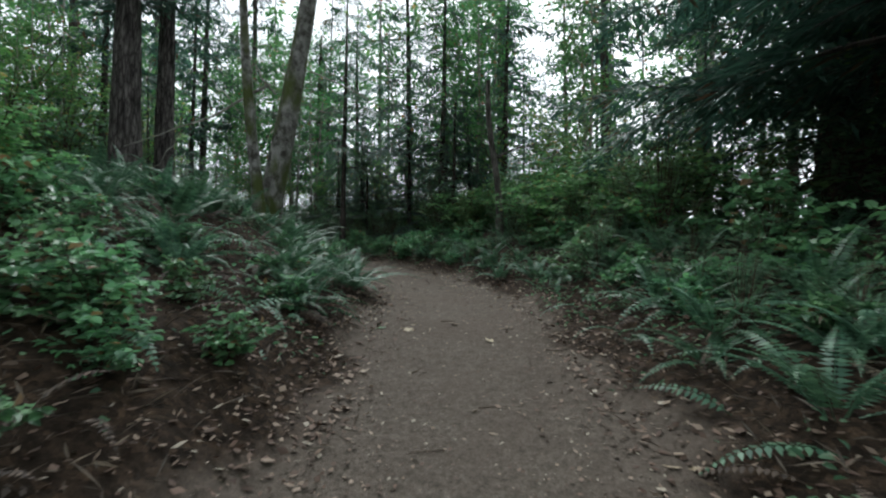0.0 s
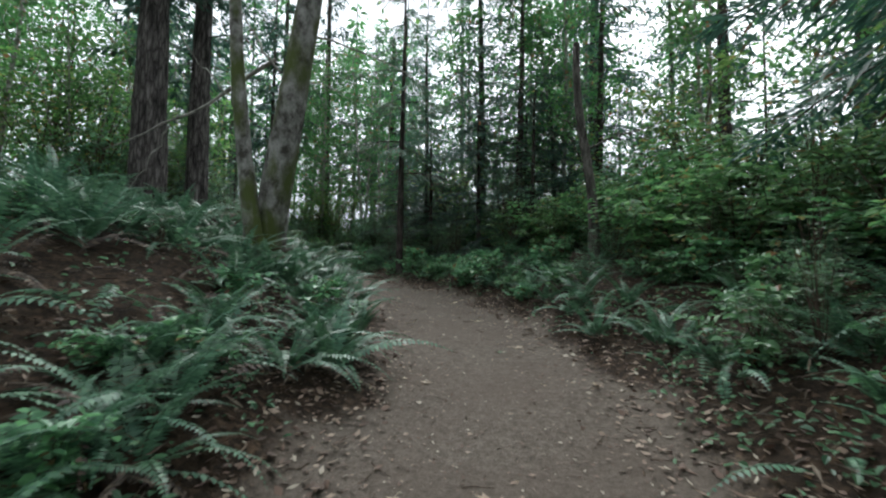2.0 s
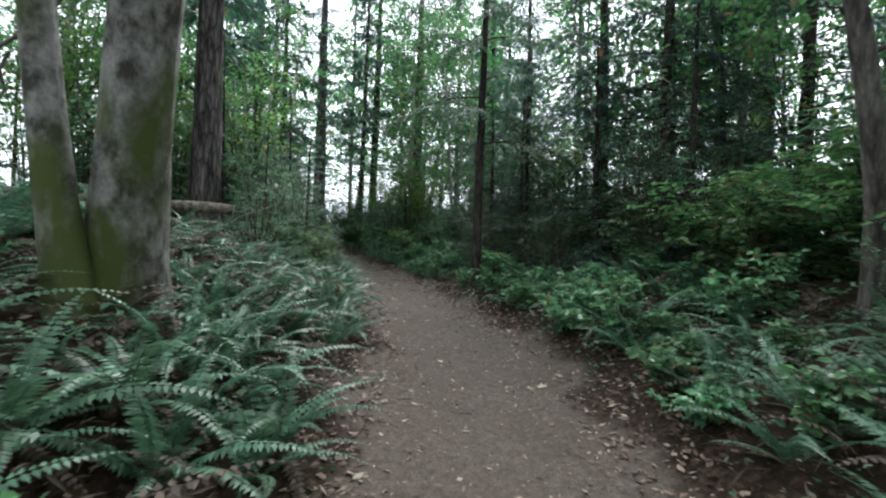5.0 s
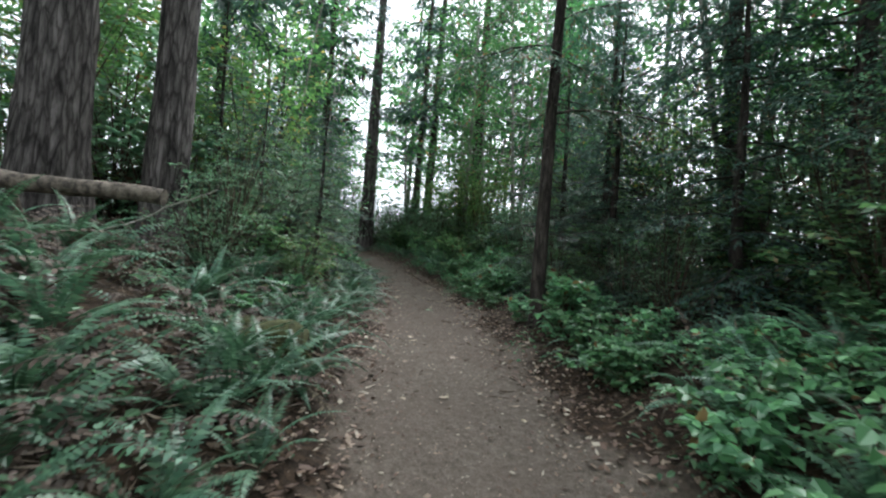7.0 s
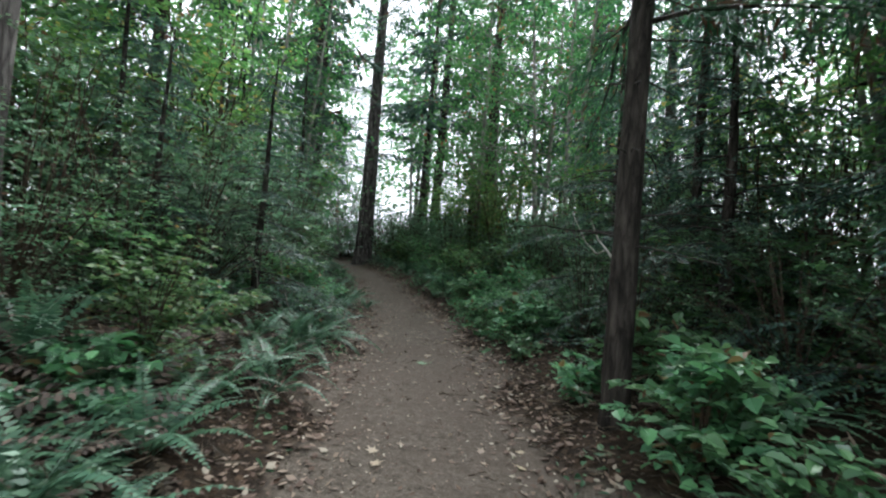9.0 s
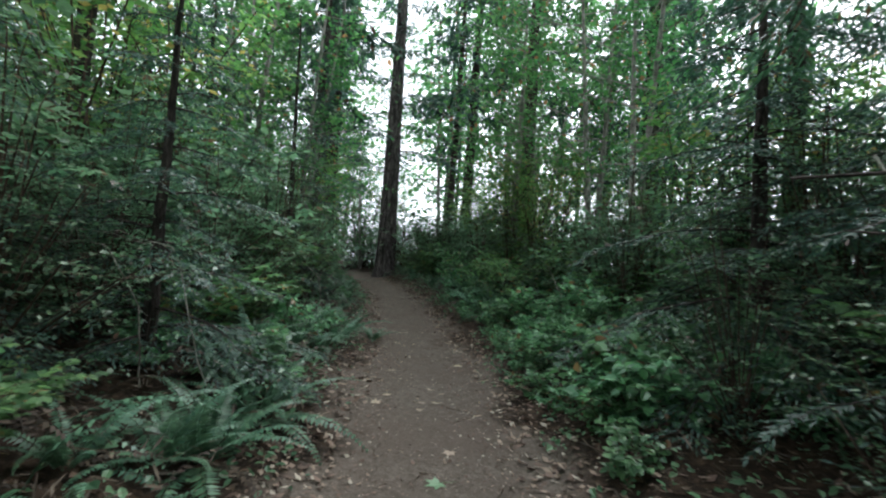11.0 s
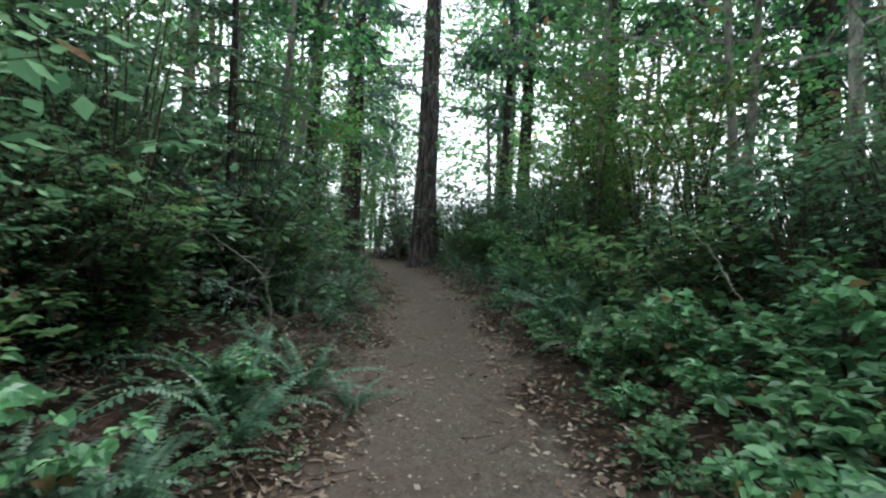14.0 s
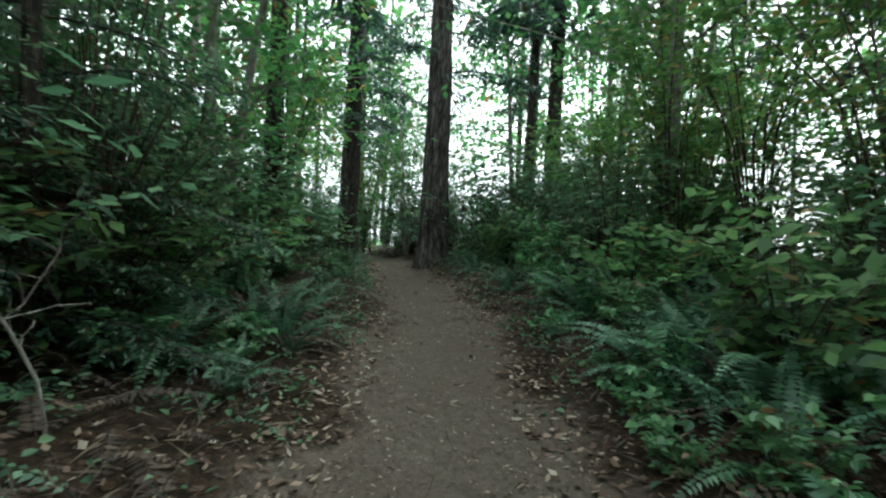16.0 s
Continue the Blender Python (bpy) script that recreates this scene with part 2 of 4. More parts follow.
def tube(geo, pts, radii, sides=6, ridge=0.0, rng=None, cap=False):
    """A tapered tube along points."""
    pts, radii = np.asarray(pts, float), np.asarray(radii, float)
    tang = unit(np.gradient(pts, axis=0))
    ref = np.array([0.0, 0.0, 1.0]) if abs(tang[:, 2]).mean() < 0.8 else np.array([1.0, 0.0, 0.0])
    a = unit(np.cross(tang, ref))
    b = np.cross(tang, a)
    ang = np.linspace(0, 2 * np.pi, sides, endpoint=False)
    r = radii[:, None] * np.ones(sides)
    if ridge:
        k = np.round(sides / 3.2)
        ph = rng.uniform(0, 6.28, 4)
        h = np.linspace(0, 1, len(pts))[:, None]
        wob = np.sin(k * ang + ph[0] + 5 * np.sin(7 * h + ph[1])) * 0.6 + np.sin((k + 3) * ang + ph[2] - 9 * h) * 0.4
        r = r * (1 + ridge * wob + rng.normal(0, ridge * 0.4, r.shape))
    v = pts[:, None] + r[..., None] * (np.cos(ang)[None, :, None] * a[:, None] + np.sin(ang)[None, :, None] * b[:, None])
    i, j = np.meshgrid(np.arange(len(pts) - 1), np.arange(sides), indexing="ij")
    j2 = (j + 1) % sides
    f = np.stack([i * sides + j, i * sides + j2, (i + 1) * sides + j2, (i + 1) * sides + j], -1).reshape(-1, 4)
    geo.add(v.reshape(-1, 3), f)
    if cap:
        for row, c in ((0, pts[0]), (len(pts) - 1, pts[-1])):
            ring = v[row]
            mid = np.vstack([ring, c[None]])
            q = [(k, (k + 1) % sides, (k + 2) % sides, sides) for k in range(0, sides - 1, 2)]
            geo.add(mid, q)


def leaves(geo, pos, way, up, length, width, fold=0.18):
    """Folded oval leaves: a base, two points a side, a tip."""
    way = unit(way)
    side = unit(np.cross(up, way))
    nor = np.cross(way, side)
    L, W = np.asarray(length)[:, None], np.asarray(width)[:, None]
    l1 = pos + way * L * 0.30 + side * W * 0.5 + nor * W * fold
    l2 = pos + way * L * 0.68 + side * W * 0.40 + nor * W * fold * 0.6
    r1 = pos + way * L * 0.30 - side * W * 0.5 + nor * W * fold
    r2 = pos + way * L * 0.68 - side * W * 0.40 + nor * W * fold * 0.6
    tip = pos + way * L - nor * L * 0.12
    v = np.stack([pos, l1, l2, tip, r2, r1], 1)
    k = np.arange(len(pos))[:, None] * 6
    f = np.concatenate([k + [0, 3, 2, 1], k + [0, 5, 4, 3]], 0)
    geo.add(v.reshape(-1, 3), f)


def blades(geo, pos, way, up, length, width, at=0.4, drop=0.1):
    """Narrow blades of one quad each: needle sprays, pinnae, small far leaves."""
    way = unit(way)
    side = unit(np.cross(up, way))
    nor = np.cross(way, side)
    L, W = np.asarray(length)[:, None], np.asarray(width)[:, None]
    a = pos + way * L * at + side * W * 0.5 - nor * L * drop * 0.3
    b = pos + way * L * at - side * W * 0.5 - nor * L * drop * 0.3
    tip = pos + way * L - nor * L * drop
    v = np.stack([pos, b, tip, a], 1)
    geo.add(v.reshape(-1, 3), np.arange(len(pos) * 4).reshape(-1, 4))


def scatter(rng, n, z=(0.3, 1.0), tilt=0.5):
    """Leaf normals near the vertical."""
    u = rng.normal(0, tilt, (n, 3))
    u[:, 2] = 1.0
    return unit(u)


# ---- the lie of the land: a trodden path in a shallow hollow, climbing ----
CENTRE = np.array([(0.0, -9.0, -1.0), (0.0, -4.0, -0.45), (0.05, 0.0, 0.05), (0.22, 3.0, 0.5), (0.2, 5.2, 0.83), (0.0, 7.6, 1.05), (-0.75, 9.6, 1.24),
                   (-1.9, 12.2, 1.47), (-3.2, 14.0, 1.63), (-4.5, 15.7, 1.75), (-5.7, 17.4, 1.80), (-7.1, 19.2, 1.86), (-8.6, 20.9, 1.93),
                   (-10.2, 22.5, 2.03), (-12.2, 24.5, 2.28), (-14.5, 26.4, 2.56), (-18.7, 29.3, 2.85), (-20.8, 31.1, 2.95), (-24.5, 33.0, 3.0), (-32.0, 34.5, 3.0)])


def smooth_line(p, n=420):
    t = np.r_[0, np.cumsum(np.linalg.norm(np.diff(p[:, :2], axis=0), axis=1))]
    q = np.linspace(0, t[-1], n)
    out = np.stack([np.interp(q, t, p[:, k]) for k in range(3)], 1)
    ker = np.hanning(17)
    ker /= ker.sum()
    pad = np.concatenate([np.repeat(out[:1], 8, 0), out, np.repeat(out[-1:], 8, 0)])
    return q, np.stack([np.convolve(pad[:, k], ker, "valid") for k in range(3)], 1)


LINE_S, LINE = smooth_line(CENTRE)
LINE_S = LINE_S - LINE_S[np.argmin(np.hypot(LINE[:, 0] - 0.05, LINE[:, 1]))]
LINE_T = unit(np.gradient(LINE[:, :2], axis=0))


def half_width(s):
    return np.interp(s, [-5, 2, 8, 12, 16, 21, 26, 40], [1.15, 1.12, 1.1, 1.02, 0.84, 0.82, 0.72, 0.7])


def locate(x, y):
    """Distance along the path, distance to its left (right: minus), and the path's height, for arrays of places."""
    x, y = np.atleast_1d(x).astype(float), np.atleast_1d(y).astype(float)
    s, d, z = np.empty(len(x)), np.empty(len(x)), np.empty(len(x))
    for k in range(0, len(x), 4000):
        dx, dy = x[k : k + 4000, None] - LINE[:, 0], y[k : k + 4000, None] - LINE[:, 1]
        dist = np.hypot(dx, dy)
        i = dist.argmin(1)
        r = np.arange(len(i))
        cross = LINE_T[i, 0] * dy[r, i] - LINE_T[i, 1] * dx[r, i]
        w = np.exp(-(dist - dist[r, i][:, None]) / 1.2)
        s[k : k + 4000], d[k : k + 4000] = LINE_S[i], np.sign(cross) * dist[r, i]
        z[k : k + 4000] = (w * LINE[:, 2]).sum(1) / w.sum(1)
    return s, d, z


def ground(x, y):
    x, y = np.atleast_1d(x).astype(float), np.atleast_1d(y).astype(float)
    s, d, z = locate(x, y)
    u = np.maximum(np.abs(d) - half_width(s) * 0.95, 0)
    left = np.interp(s, [-4, 3, 13, 18, 40], [1.5, 2.1, 2.0, 1.2, 0.8])
    right = np.interp(s, [-4, 3, 13, 18, 40], [0.7, 1.3, 1.4, 0.9, 0.7])
    amp, span = np.where(d > 0, left, right), np.where(d > 0, 3.0, 2.4)
    bank = amp * (1 - np.exp(-u / span)) * (1 - np.exp(-u / 0.5) * 0.4)
    lump = 0.10 * np.sin(1.7 * x + 0.6 * y) * np.sin(1.3 * y - 0.4 * x + 1) + 0.04 * np.sin(4.3 * x + 1.1) * np.sin(3.9 * y)
    tread = 0.012 * np.sin(5.1 * x + 2.0 * y) * np.sin(4.3 * y - 1.7 * x) - 0.03 * np.exp(-((d / 0.6) ** 2))
    return z + bank + lump * np.clip(u / 1.2, 0, 1) + tread


def on_path(s, d):
    """The place at a distance along the path and to its left."""
    s, d = np.atleast_1d(s).astype(float), np.atleast_1d(d).astype(float)
    x, y = np.interp(s, LINE_S, LINE[:, 0]), np.interp(s, LINE_S, LINE[:, 1])
    tx, ty = np.interp(s, LINE_S, LINE_T[:, 0]), np.interp(s, LINE_S, LINE_T[:, 1])
    x, y = x - ty * d, y + tx * d
    return x, y, ground(x, y)


def spot(x, y, sink=0.03):
    return (float(x), float(y), float(ground(x, y)[0]) - sink)


# ---- ground: one sheet to the horizon ----
def axis_lines(lo, hi, step):
    inner = np.arange(lo, hi + step, step)
    far = np.array([0.5, 1.2, 2.2, 4, 7, 12, 20, 35, 70, 150, 400, 1200])
    return np.r_[lo - far[::-1], inner, inner[-1] + far]


gx, gy = np.meshgrid(axis_lines(-24, 8, 0.22), axis_lines(-4, 36, 0.22), indexing="ij")
flat_x, flat_y = gx.ravel(), gy.ravel()
gs, gd, _ = locate(np.clip(flat_x, -60, 45), np.clip(flat_y, -40, 80))
gh = ground(np.clip(flat_x, -60, 45), np.clip(flat_y, -40, 80))
nx, ny = gx.shape
gi, gj = np.meshgrid(np.arange(nx - 1), np.arange(ny - 1), indexing="ij")
gf = np.stack([gi * ny + gj, (gi + 1) * ny + gj, (gi + 1) * ny + gj + 1, gi * ny + gj + 1], -1).reshape(-1, 4)
ground_mesh = Geo().add(np.stack([flat_x, flat_y, gh], 1), gf).mesh("ground", M_SOIL, True)
tread = ground_mesh.attributes.new("trodden", "FLOAT", "POINT")
wander = 0.16 * np.sin(1.9 * gs + np.sign(gd)) + 0.10 * np.sin(4.7 * gs + 2 * np.sign(gd))
tread.data.foreach_set("value", np.clip(0.75 - (np.abs(gd) + wander - half_width(gs) * 0.8) / 0.55, 0, 1).astype(np.float32))
tagged(new("ground", ground_mesh), "trodden brown dirt footpath between banks of dark leaf mould", "ground", kind="structure")


# ---- ferns ----
def frond_mesh(name, seed, length, rise, fall, mat, pairs=27, wide=0.085):
    rng = np.random.default_rng(seed)
    n = 14
    ang = np.linspace(rise, fall, n)
    step = length / (n - 1)
    px = np.r_[0, np.cumsum(np.cos(ang[:-1]) * step)]
    pz = np.r_[0, np.cumsum(np.sin(ang[:-1]) * step)]
    sway = 0.06 * np.sin(np.linspace(0, 2.5, n) + seed)
    pts = np.stack([px, sway * np.linspace(0, 1, n), pz], 1)
    geo = Geo()
    tube(geo, pts[[0, 3, 6, 10, 13]], np.linspace(0.0045, 0.0012, 5), 3)
    u = np.linspace(0.12, 0.985, pairs)
    at = np.stack([np.interp(u, np.linspace(0, 1, n), pts[:, k]) for k in range(3)], 1)
    tang = unit(np.stack([np.interp(u, np.linspace(0, 1, n), np.gradient(pts[:, k])) for k in range(3)], 1))
    prof = np.clip(np.minimum((u + 0.08) / 0.3, 1.0) * (1 - ((u - 0.3) / 0.72).clip(0) ** 1.6), 0.06, 1) * wide
    for sign in (-1, 1):
        side = unit(np.cross(tang, [0, 0, 1.0])) * sign
        nor = np.cross(side, tang) * sign
        way = side + tang * 0.28 - np.array([0, 0, 0.16]) + rng.normal(0, 0.06, side.shape)
        blades(geo, at + tang * rng.uniform(-0.004, 0.004, (pairs, 1)), way, np.abs(nor) * np.sign(nor + 1e-6), prof * rng.uniform(0.88, 1.1, pairs),
               np.full(pairs, 0.034) * (0.5 + 0.5 * prof / wide), 0.28, 0.12)
    return geo.mesh(name, mat)


FRONDS = [frond_mesh("frond", 3, 0.95, 1.15, -0.45, M_FERN), frond_mesh("frond", 4, 0.88, 0.85, -0.55, M_FERN), frond_mesh("frond", 5, 0.78, 1.3, 0.1, M_FERN, 24),
          frond_mesh("frond", 6, 1.0, 0.7, -0.75, M_FERN, 26, 0.09), frond_mesh("frond", 7, 0.65, 0.95, -0.2, M_FERN, 22, 0.07)]
DEAD_FRONDS = [frond_mesh("dead_frond", 8, 0.7, 0.35, -0.7, M_FERN_DEAD, 18, 0.06), frond_mesh("dead_frond", 9, 0.6, 0.2, -0.5, M_FERN_DEAD, 16, 0.05)]


def sword_fern(seed, count, dead):
    rng = np.random.default_rng(seed)
    ob = thing("sword_fern", (0, 0, 0), "dark green sword fern with arching fronds on the bank", "fern", "ferns along the path")
    for k in range(count):
        az = 2 * math.pi * (k * 0.381966 + rng.uniform(-0.04, 0.04))
        sc = rng.uniform(0.72, 1.12)
        m = Matrix.LocRotScale((0.03 * math.cos(az), 0.03 * math.sin(az), 0.0), Euler((rng.uniform(-0.25, 0.25), rng.uniform(-0.28, 0.22), az), "XYZ"), (sc, sc, sc))
        part("frond", FRONDS[int(rng.integers(len(FRONDS)))], ob, "", m)
    for k in range(dead):
        az = rng.uniform(0, 6.28)
        part("dead_frond", DEAD_FRONDS[k % 2], ob, "withered brown frond", Matrix.LocRotScale((0, 0, 0.02), Euler((0.2, rng.uniform(-0.1, 0.3), az)), None))
    return ob


FERNS = [sword_fern(20 + k, n, d) for k, (n, d) in enumerate([(13, 2), (11, 2), (15, 2), (9, 1), (12, 3)])]
USED = set()


def put(kinds, index, x, y, size, rng, lean=0.12, sink=0.03):
    """Sets one of a list of built things down at a place: the built one itself first, then copies."""
    ob = kinds[index]
    m = Matrix.LocRotScale(spot(x, y, sink), Euler((rng.uniform(-lean, lean), rng.uniform(-lean, lean), rng.uniform(0, 6.28))), (size, size, size * rng.uniform(0.9, 1.1)))
    if ob.name not in USED:
        USED.add(ob.name)
        ob.matrix_basis = m
        return ob
    made = copy_thing(ob, Matrix.Identity(4))
    made.matrix_basis = m
    USED.add(made.name)
    return made


# ---- shrubs ----
def shrub(name, seed, label, category, group, height, spread, stems, twigs, per_twig, size, mat, flat=0.35, trio=False, bare=0.25, arch=0.5, broad=False, dome=0.0, reach_out=1.0):
    """Stems that arch out of one root, twigs along them, leaves along the twigs."""
    rng = np.random.default_rng(seed)
    wood, foliage = Geo(), Geo()
    lp, lw, ll, sticks = [], [], [], []
    for k in range(stems):
        az = 2 * math.pi * (k * 0.381966 + rng.uniform(-0.08, 0.08))
        reach = rng.uniform(0.1, 1.0) if dome else rng.uniform(0.35, 1.0)
        h, r = height * rng.uniform(0.6, 1.0) * (1 - dome * reach**2), spread * reach
        u = np.linspace(0, 1, 9)
        out = r * u ** (1.0 + arch)
        up = h * (1 - (1 - u) ** 1.6) * (1 - 0.12 * arch * u**3)
        wob = rng.normal(0, 0.03, (9, 2)) * u[:, None] * height * 0.6
        pts = np.stack([out * math.cos(az) + wob[:, 0], out * math.sin(az) + wob[:, 1], up], 1)
        tube(wood, pts[[0, 3, 6, 8]], np.linspace(0.006 + 0.003 * height, 0.002, 4), 3)
        for j in range(twigs):
            f = bare + (1 - bare) * (j + rng.uniform(0, 1)) / twigs
            at = np.array([np.interp(f, u, pts[:, c]) for c in range(3)])
            taz = az + rng.uniform(-2.0, 2.0)
            tl = rng.uniform(0.14, 0.32) * height**0.6 * (1.15 - 0.5 * f) * reach_out
            w = unit(np.array([math.cos(taz), math.sin(taz), rng.uniform(-0.1, 0.5)]))
            tip = at + w * tl + np.array([0, 0, -0.05 * tl])
            sticks.append((at, tip - at))
            g = (np.arange(per_twig) + 0.7) / per_twig
            base = at + (tip - at) * g[:, None]
            alt = np.where(np.arange(per_twig) % 2, 1, -1)[:, None]
            side = unit(np.cross(w, [0, 0, 1.0]))
            way = w * 0.55 + side * alt + rng.normal(0, 0.3, (per_twig, 3)) - [0, 0, 0.12]
            lp.append(base)
            lw.append(way)
            ll.append(size * rng.uniform(0.6, 1.15, per_twig))
            if trio:
                for sign in (-1, 1):
                    lp.append(base + unit(way) * size * 0.18)
                    lw.append(way + sign * np.cross(unit(way), [0, 0, 1.0]) * 1.3)
                    ll.append(size * rng.uniform(0.55, 0.9, per_twig))
    pos, way, length = np.concatenate(lp), np.concatenate(lw), np.concatenate(ll)
    nor = scatter(rng, len(pos), tilt=flat)
    sticks = np.array(sticks)
    blades(wood, sticks[:, 0], sticks[:, 1], scatter(rng, len(sticks)), np.linalg.norm(sticks[:, 1], axis=1), np.full(len(sticks), 0.006), 0.2, 0.02)
    if broad:
        leaves(foliage, pos, way, nor, length, length * rng.uniform(0.6, 0.82, len(pos)))
    else:
        blades(foliage, pos, way, nor, length, length * rng.uniform(0.5, 0.65, len(pos)), 0.45, 0.15)
    ob = thing(name, (0, 0, 0), label, category, group)
    part("branchwork", wood.mesh("branchwork", M_STEM), ob, "thin brown stems", kind="stuff")
    part("foliage", foliage.mesh("foliage", mat), ob, kind="stuff")
    return ob


SALAL = [shrub("salal_bush", 40 + k, "low salal bush with broad glossy green leaves at the path's edge", "shrub", "salal bushes", h, sp, 12, 6, 6, 0.10, M_SALAL, 0.45, False, 0.04, 0.2, True, 0.4, 1.2)
         for k, (h, sp) in enumerate([(0.55, 0.55), (0.75, 0.6), (0.45, 0.6)])]
BERRY = [shrub("bramble_shrub", 50 + k, "leafy green bramble shrub with leaves in threes", "shrub", "bramble shrubs", h, sp, 17, 10, 4, 0.105, M_BERRY, 0.4, True, 0.04, 0.2, False, 0.55, 1.2)
         for k, (h, sp) in enumerate([(1.35, 1.0), (1.7, 1.1), (1.1, 1.05)])]
HUCK = [shrub("huckleberry_bush", 60 + k, "tall dark green huckleberry bush with small leaves in flat sprays", "shrub", "huckleberry bushes", h, sp, 20, 12, 13, 0.056, M_HUCK, 0.3, False, 0.02, -0.1, False, 0.6, 1.5)
        for k, (h, sp) in enumerate([(2.5, 1.25), (3.1, 1.4), (1.8, 1.2)])]
VINE = [shrub("vine_maple", 70 + k, "young vine maple with light green spreading leaves", "sapling", "vine maples", h, sp, 9, 24, 6, 0.115, M_MAPLE, 0.3, False, 0.06, 0.8, True)
        for k, (h, sp) in enumerate([(4.2, 2.0), (3.4, 1.7), (5.2, 2.2)])]


HUCK_FAR = [shrub("huckleberry_bush", 65 + k, "dark green bush back among the trees", "shrub", "huckleberry bushes", h, sp, 18, 10, 6, 0.135, M_HUCK, 0.3, False, 0.02, -0.1, False, 0.6, 1.5)
            for k, (h, sp) in enumerate([(2.5, 1.4), (2.0, 1.3)])]
VINE_FAR = [shrub("vine_maple", 75 + k, "light green vine maple back among the trees", "sapling", "vine maples", h, sp, 9, 22, 6, 0.14, M_MAPLE, 0.3, False, 0.06, 0.8)
            for k, (h, sp) in enumerate([(4.4, 2.0), (5.4, 2.3)])]
BERRY_FAR = [shrub("bramble_shrub", 55, "leafy green bramble back among the trees", "shrub", "bramble shrubs", 1.5, 1.2, 16, 9, 6, 0.16, M_BERRY, 0.4, False, 0.04, 0.2, False, 0.55, 1.2)]


# ---- trees ----
def trunk_points(rng, height, lean, bend=0.02, n=26):
    u = np.linspace(0, 1, n) ** 1.25
    z = u * height
    wob = np.cumsum(rng.normal(0, bend, (n, 2)), 0) * u[:, None]
    return np.stack([lean[0] * z + wob[:, 0], lean[1] * z + wob[:, 1], z], 1)


def conifer(name, seed, label, height, radius, crown, spread, boughs, mat, bark, droop=0.35, fine=True, lean=(0, 0), bare_twigs=0, flare=0.35, limp=0.25, per=6, thin=1.0, joined=False, blade_size=1.0):
    """A tapered, furrowed trunk; drooping boughs with side twigs; sprays of needles along the twigs."""
    rng = np.random.default_rng(seed)
    single = fine and not joined
    stem, wood, needles = Geo(), Geo(), Geo()
    pts = trunk_points(rng, height, lean, 0.012)
    u = pts[:, 2] / height
    rad = radius * (1 - 0.85 * u) * (1 + flare * np.exp(-pts[:, 2] / (radius * 1.3)))
    tube(stem, pts, rad, 44 if fine else 10, 0.075 if fine else 0.03, rng)
    sp, sw, sl, sn = [], [], [], []
    ob = thing(name, (0, 0, 0), label, "tree", "conifers")
    part("trunk", stem.mesh("trunk", bark, True), ob, "furrowed bark")
    for k in range(boughs):
        f = (k + rng.uniform(0, 1)) / boughs
        z = crown + (height * 0.97 - crown) * f
        az = 2 * math.pi * (k * 0.381966) + rng.uniform(-0.4, 0.4)
        length = spread * (1 - f * 0.82) * rng.uniform(0.65, 1.1)
        root = np.array([np.interp(z, pts[:, 2], pts[:, 0]), np.interp(z, pts[:, 2], pts[:, 1]), z])
        m = 8
        g = np.linspace(0, 1, m)
        d = np.array([math.cos(az), math.sin(az), 0])
        curve = root + d * (g * length)[:, None]
        curve[:, 2] += length * (rng.uniform(0.0, 0.22) * g - droop * g**2 * rng.uniform(0.7, 1.3))
        curve[:, :2] += rng.normal(0, 0.03, (m, 2)) * g[:, None] * length
        if single:
            wood = Geo()
        tube(wood, curve if fine else curve[::2], np.linspace(0.008 + 0.007 * length, 0.003, m if fine else 4), 4 if fine else 3)
        nt = int((17 if fine else 8) * max(length, 0.8) / 1.6) + 4
        tg = np.linspace(0.14, 1.0, nt)
        at = np.stack([np.interp(tg, g, curve[:, c]) for c in range(3)], 1)
        for sign in (-1, 1):
            side = np.array([-d[1], d[0], 0]) * sign
            tl = length * 0.34 * (1.1 - tg) * rng.uniform(0.6, 1.2, nt) + 0.16
            way = unit(side * 0.95 + d * 0.75 + np.c_[rng.normal(0, 0.18, (nt, 2)), rng.normal(-limp, 0.2, nt)])
            if fine:
                for j in range(per):
                    h = (j + 0.3) / per
                    alt = 1 if j % 2 else -1
                    cr = unit(np.cross(way, [0, 0, 1.0])) * alt
                    sp.append(at + way * (tl * h)[:, None] - np.array([0, 0, 1.0]) * (limp * 0.6 * tl * h**2)[:, None])
                    sw.append(way + cr * (0.75 if j < per - 1 else 0.0) + rng.normal(0, 0.18, way.shape) - [0, 0, limp * h])
                    sl.append(np.full(nt, 1.0) * (0.07 + 0.30 * tl * (1 - 0.45 * h)) * rng.uniform(0.7, 1.25, nt) * blade_size)
                    sn.append((0.024 + 0.14 * sl[-1]) * thin)
            else:
                for j in range(3):
                    sp.append(at + way * (tl * 0.3 * j)[:, None])
                    sw.append(way + rng.normal(0, 0.4, way.shape) - [0, 0, limp * 0.8 * j])
                    sl.append((0.12 + tl * 0.6) * rng.uniform(0.7, 1.2, nt))
                    sn.append(0.04 + 0.17 * sl[-1])
        if single:
            pos, way, blade, width = (np.concatenate(a) for a in (sp, sw, sl, sn))
            spray = Geo()
            blades(spray, pos, way, scatter(rng, len(pos), tilt=0.4), blade, width, 0.45, 0.12)
            sp, sw, sl, sn = [], [], [], []
            bough = part("bough", wood.mesh("bough", M_DARK_BARK), ob)
            part("needles", spray.mesh("needles", mat), bough, kind="stuff")
    if not single:
        pos, way, length, width = (np.concatenate(a) for a in (sp, sw, sl, sn))
        blades(needles, pos, way, scatter(rng, len(pos), tilt=0.4), length, width, 0.45, 0.12)
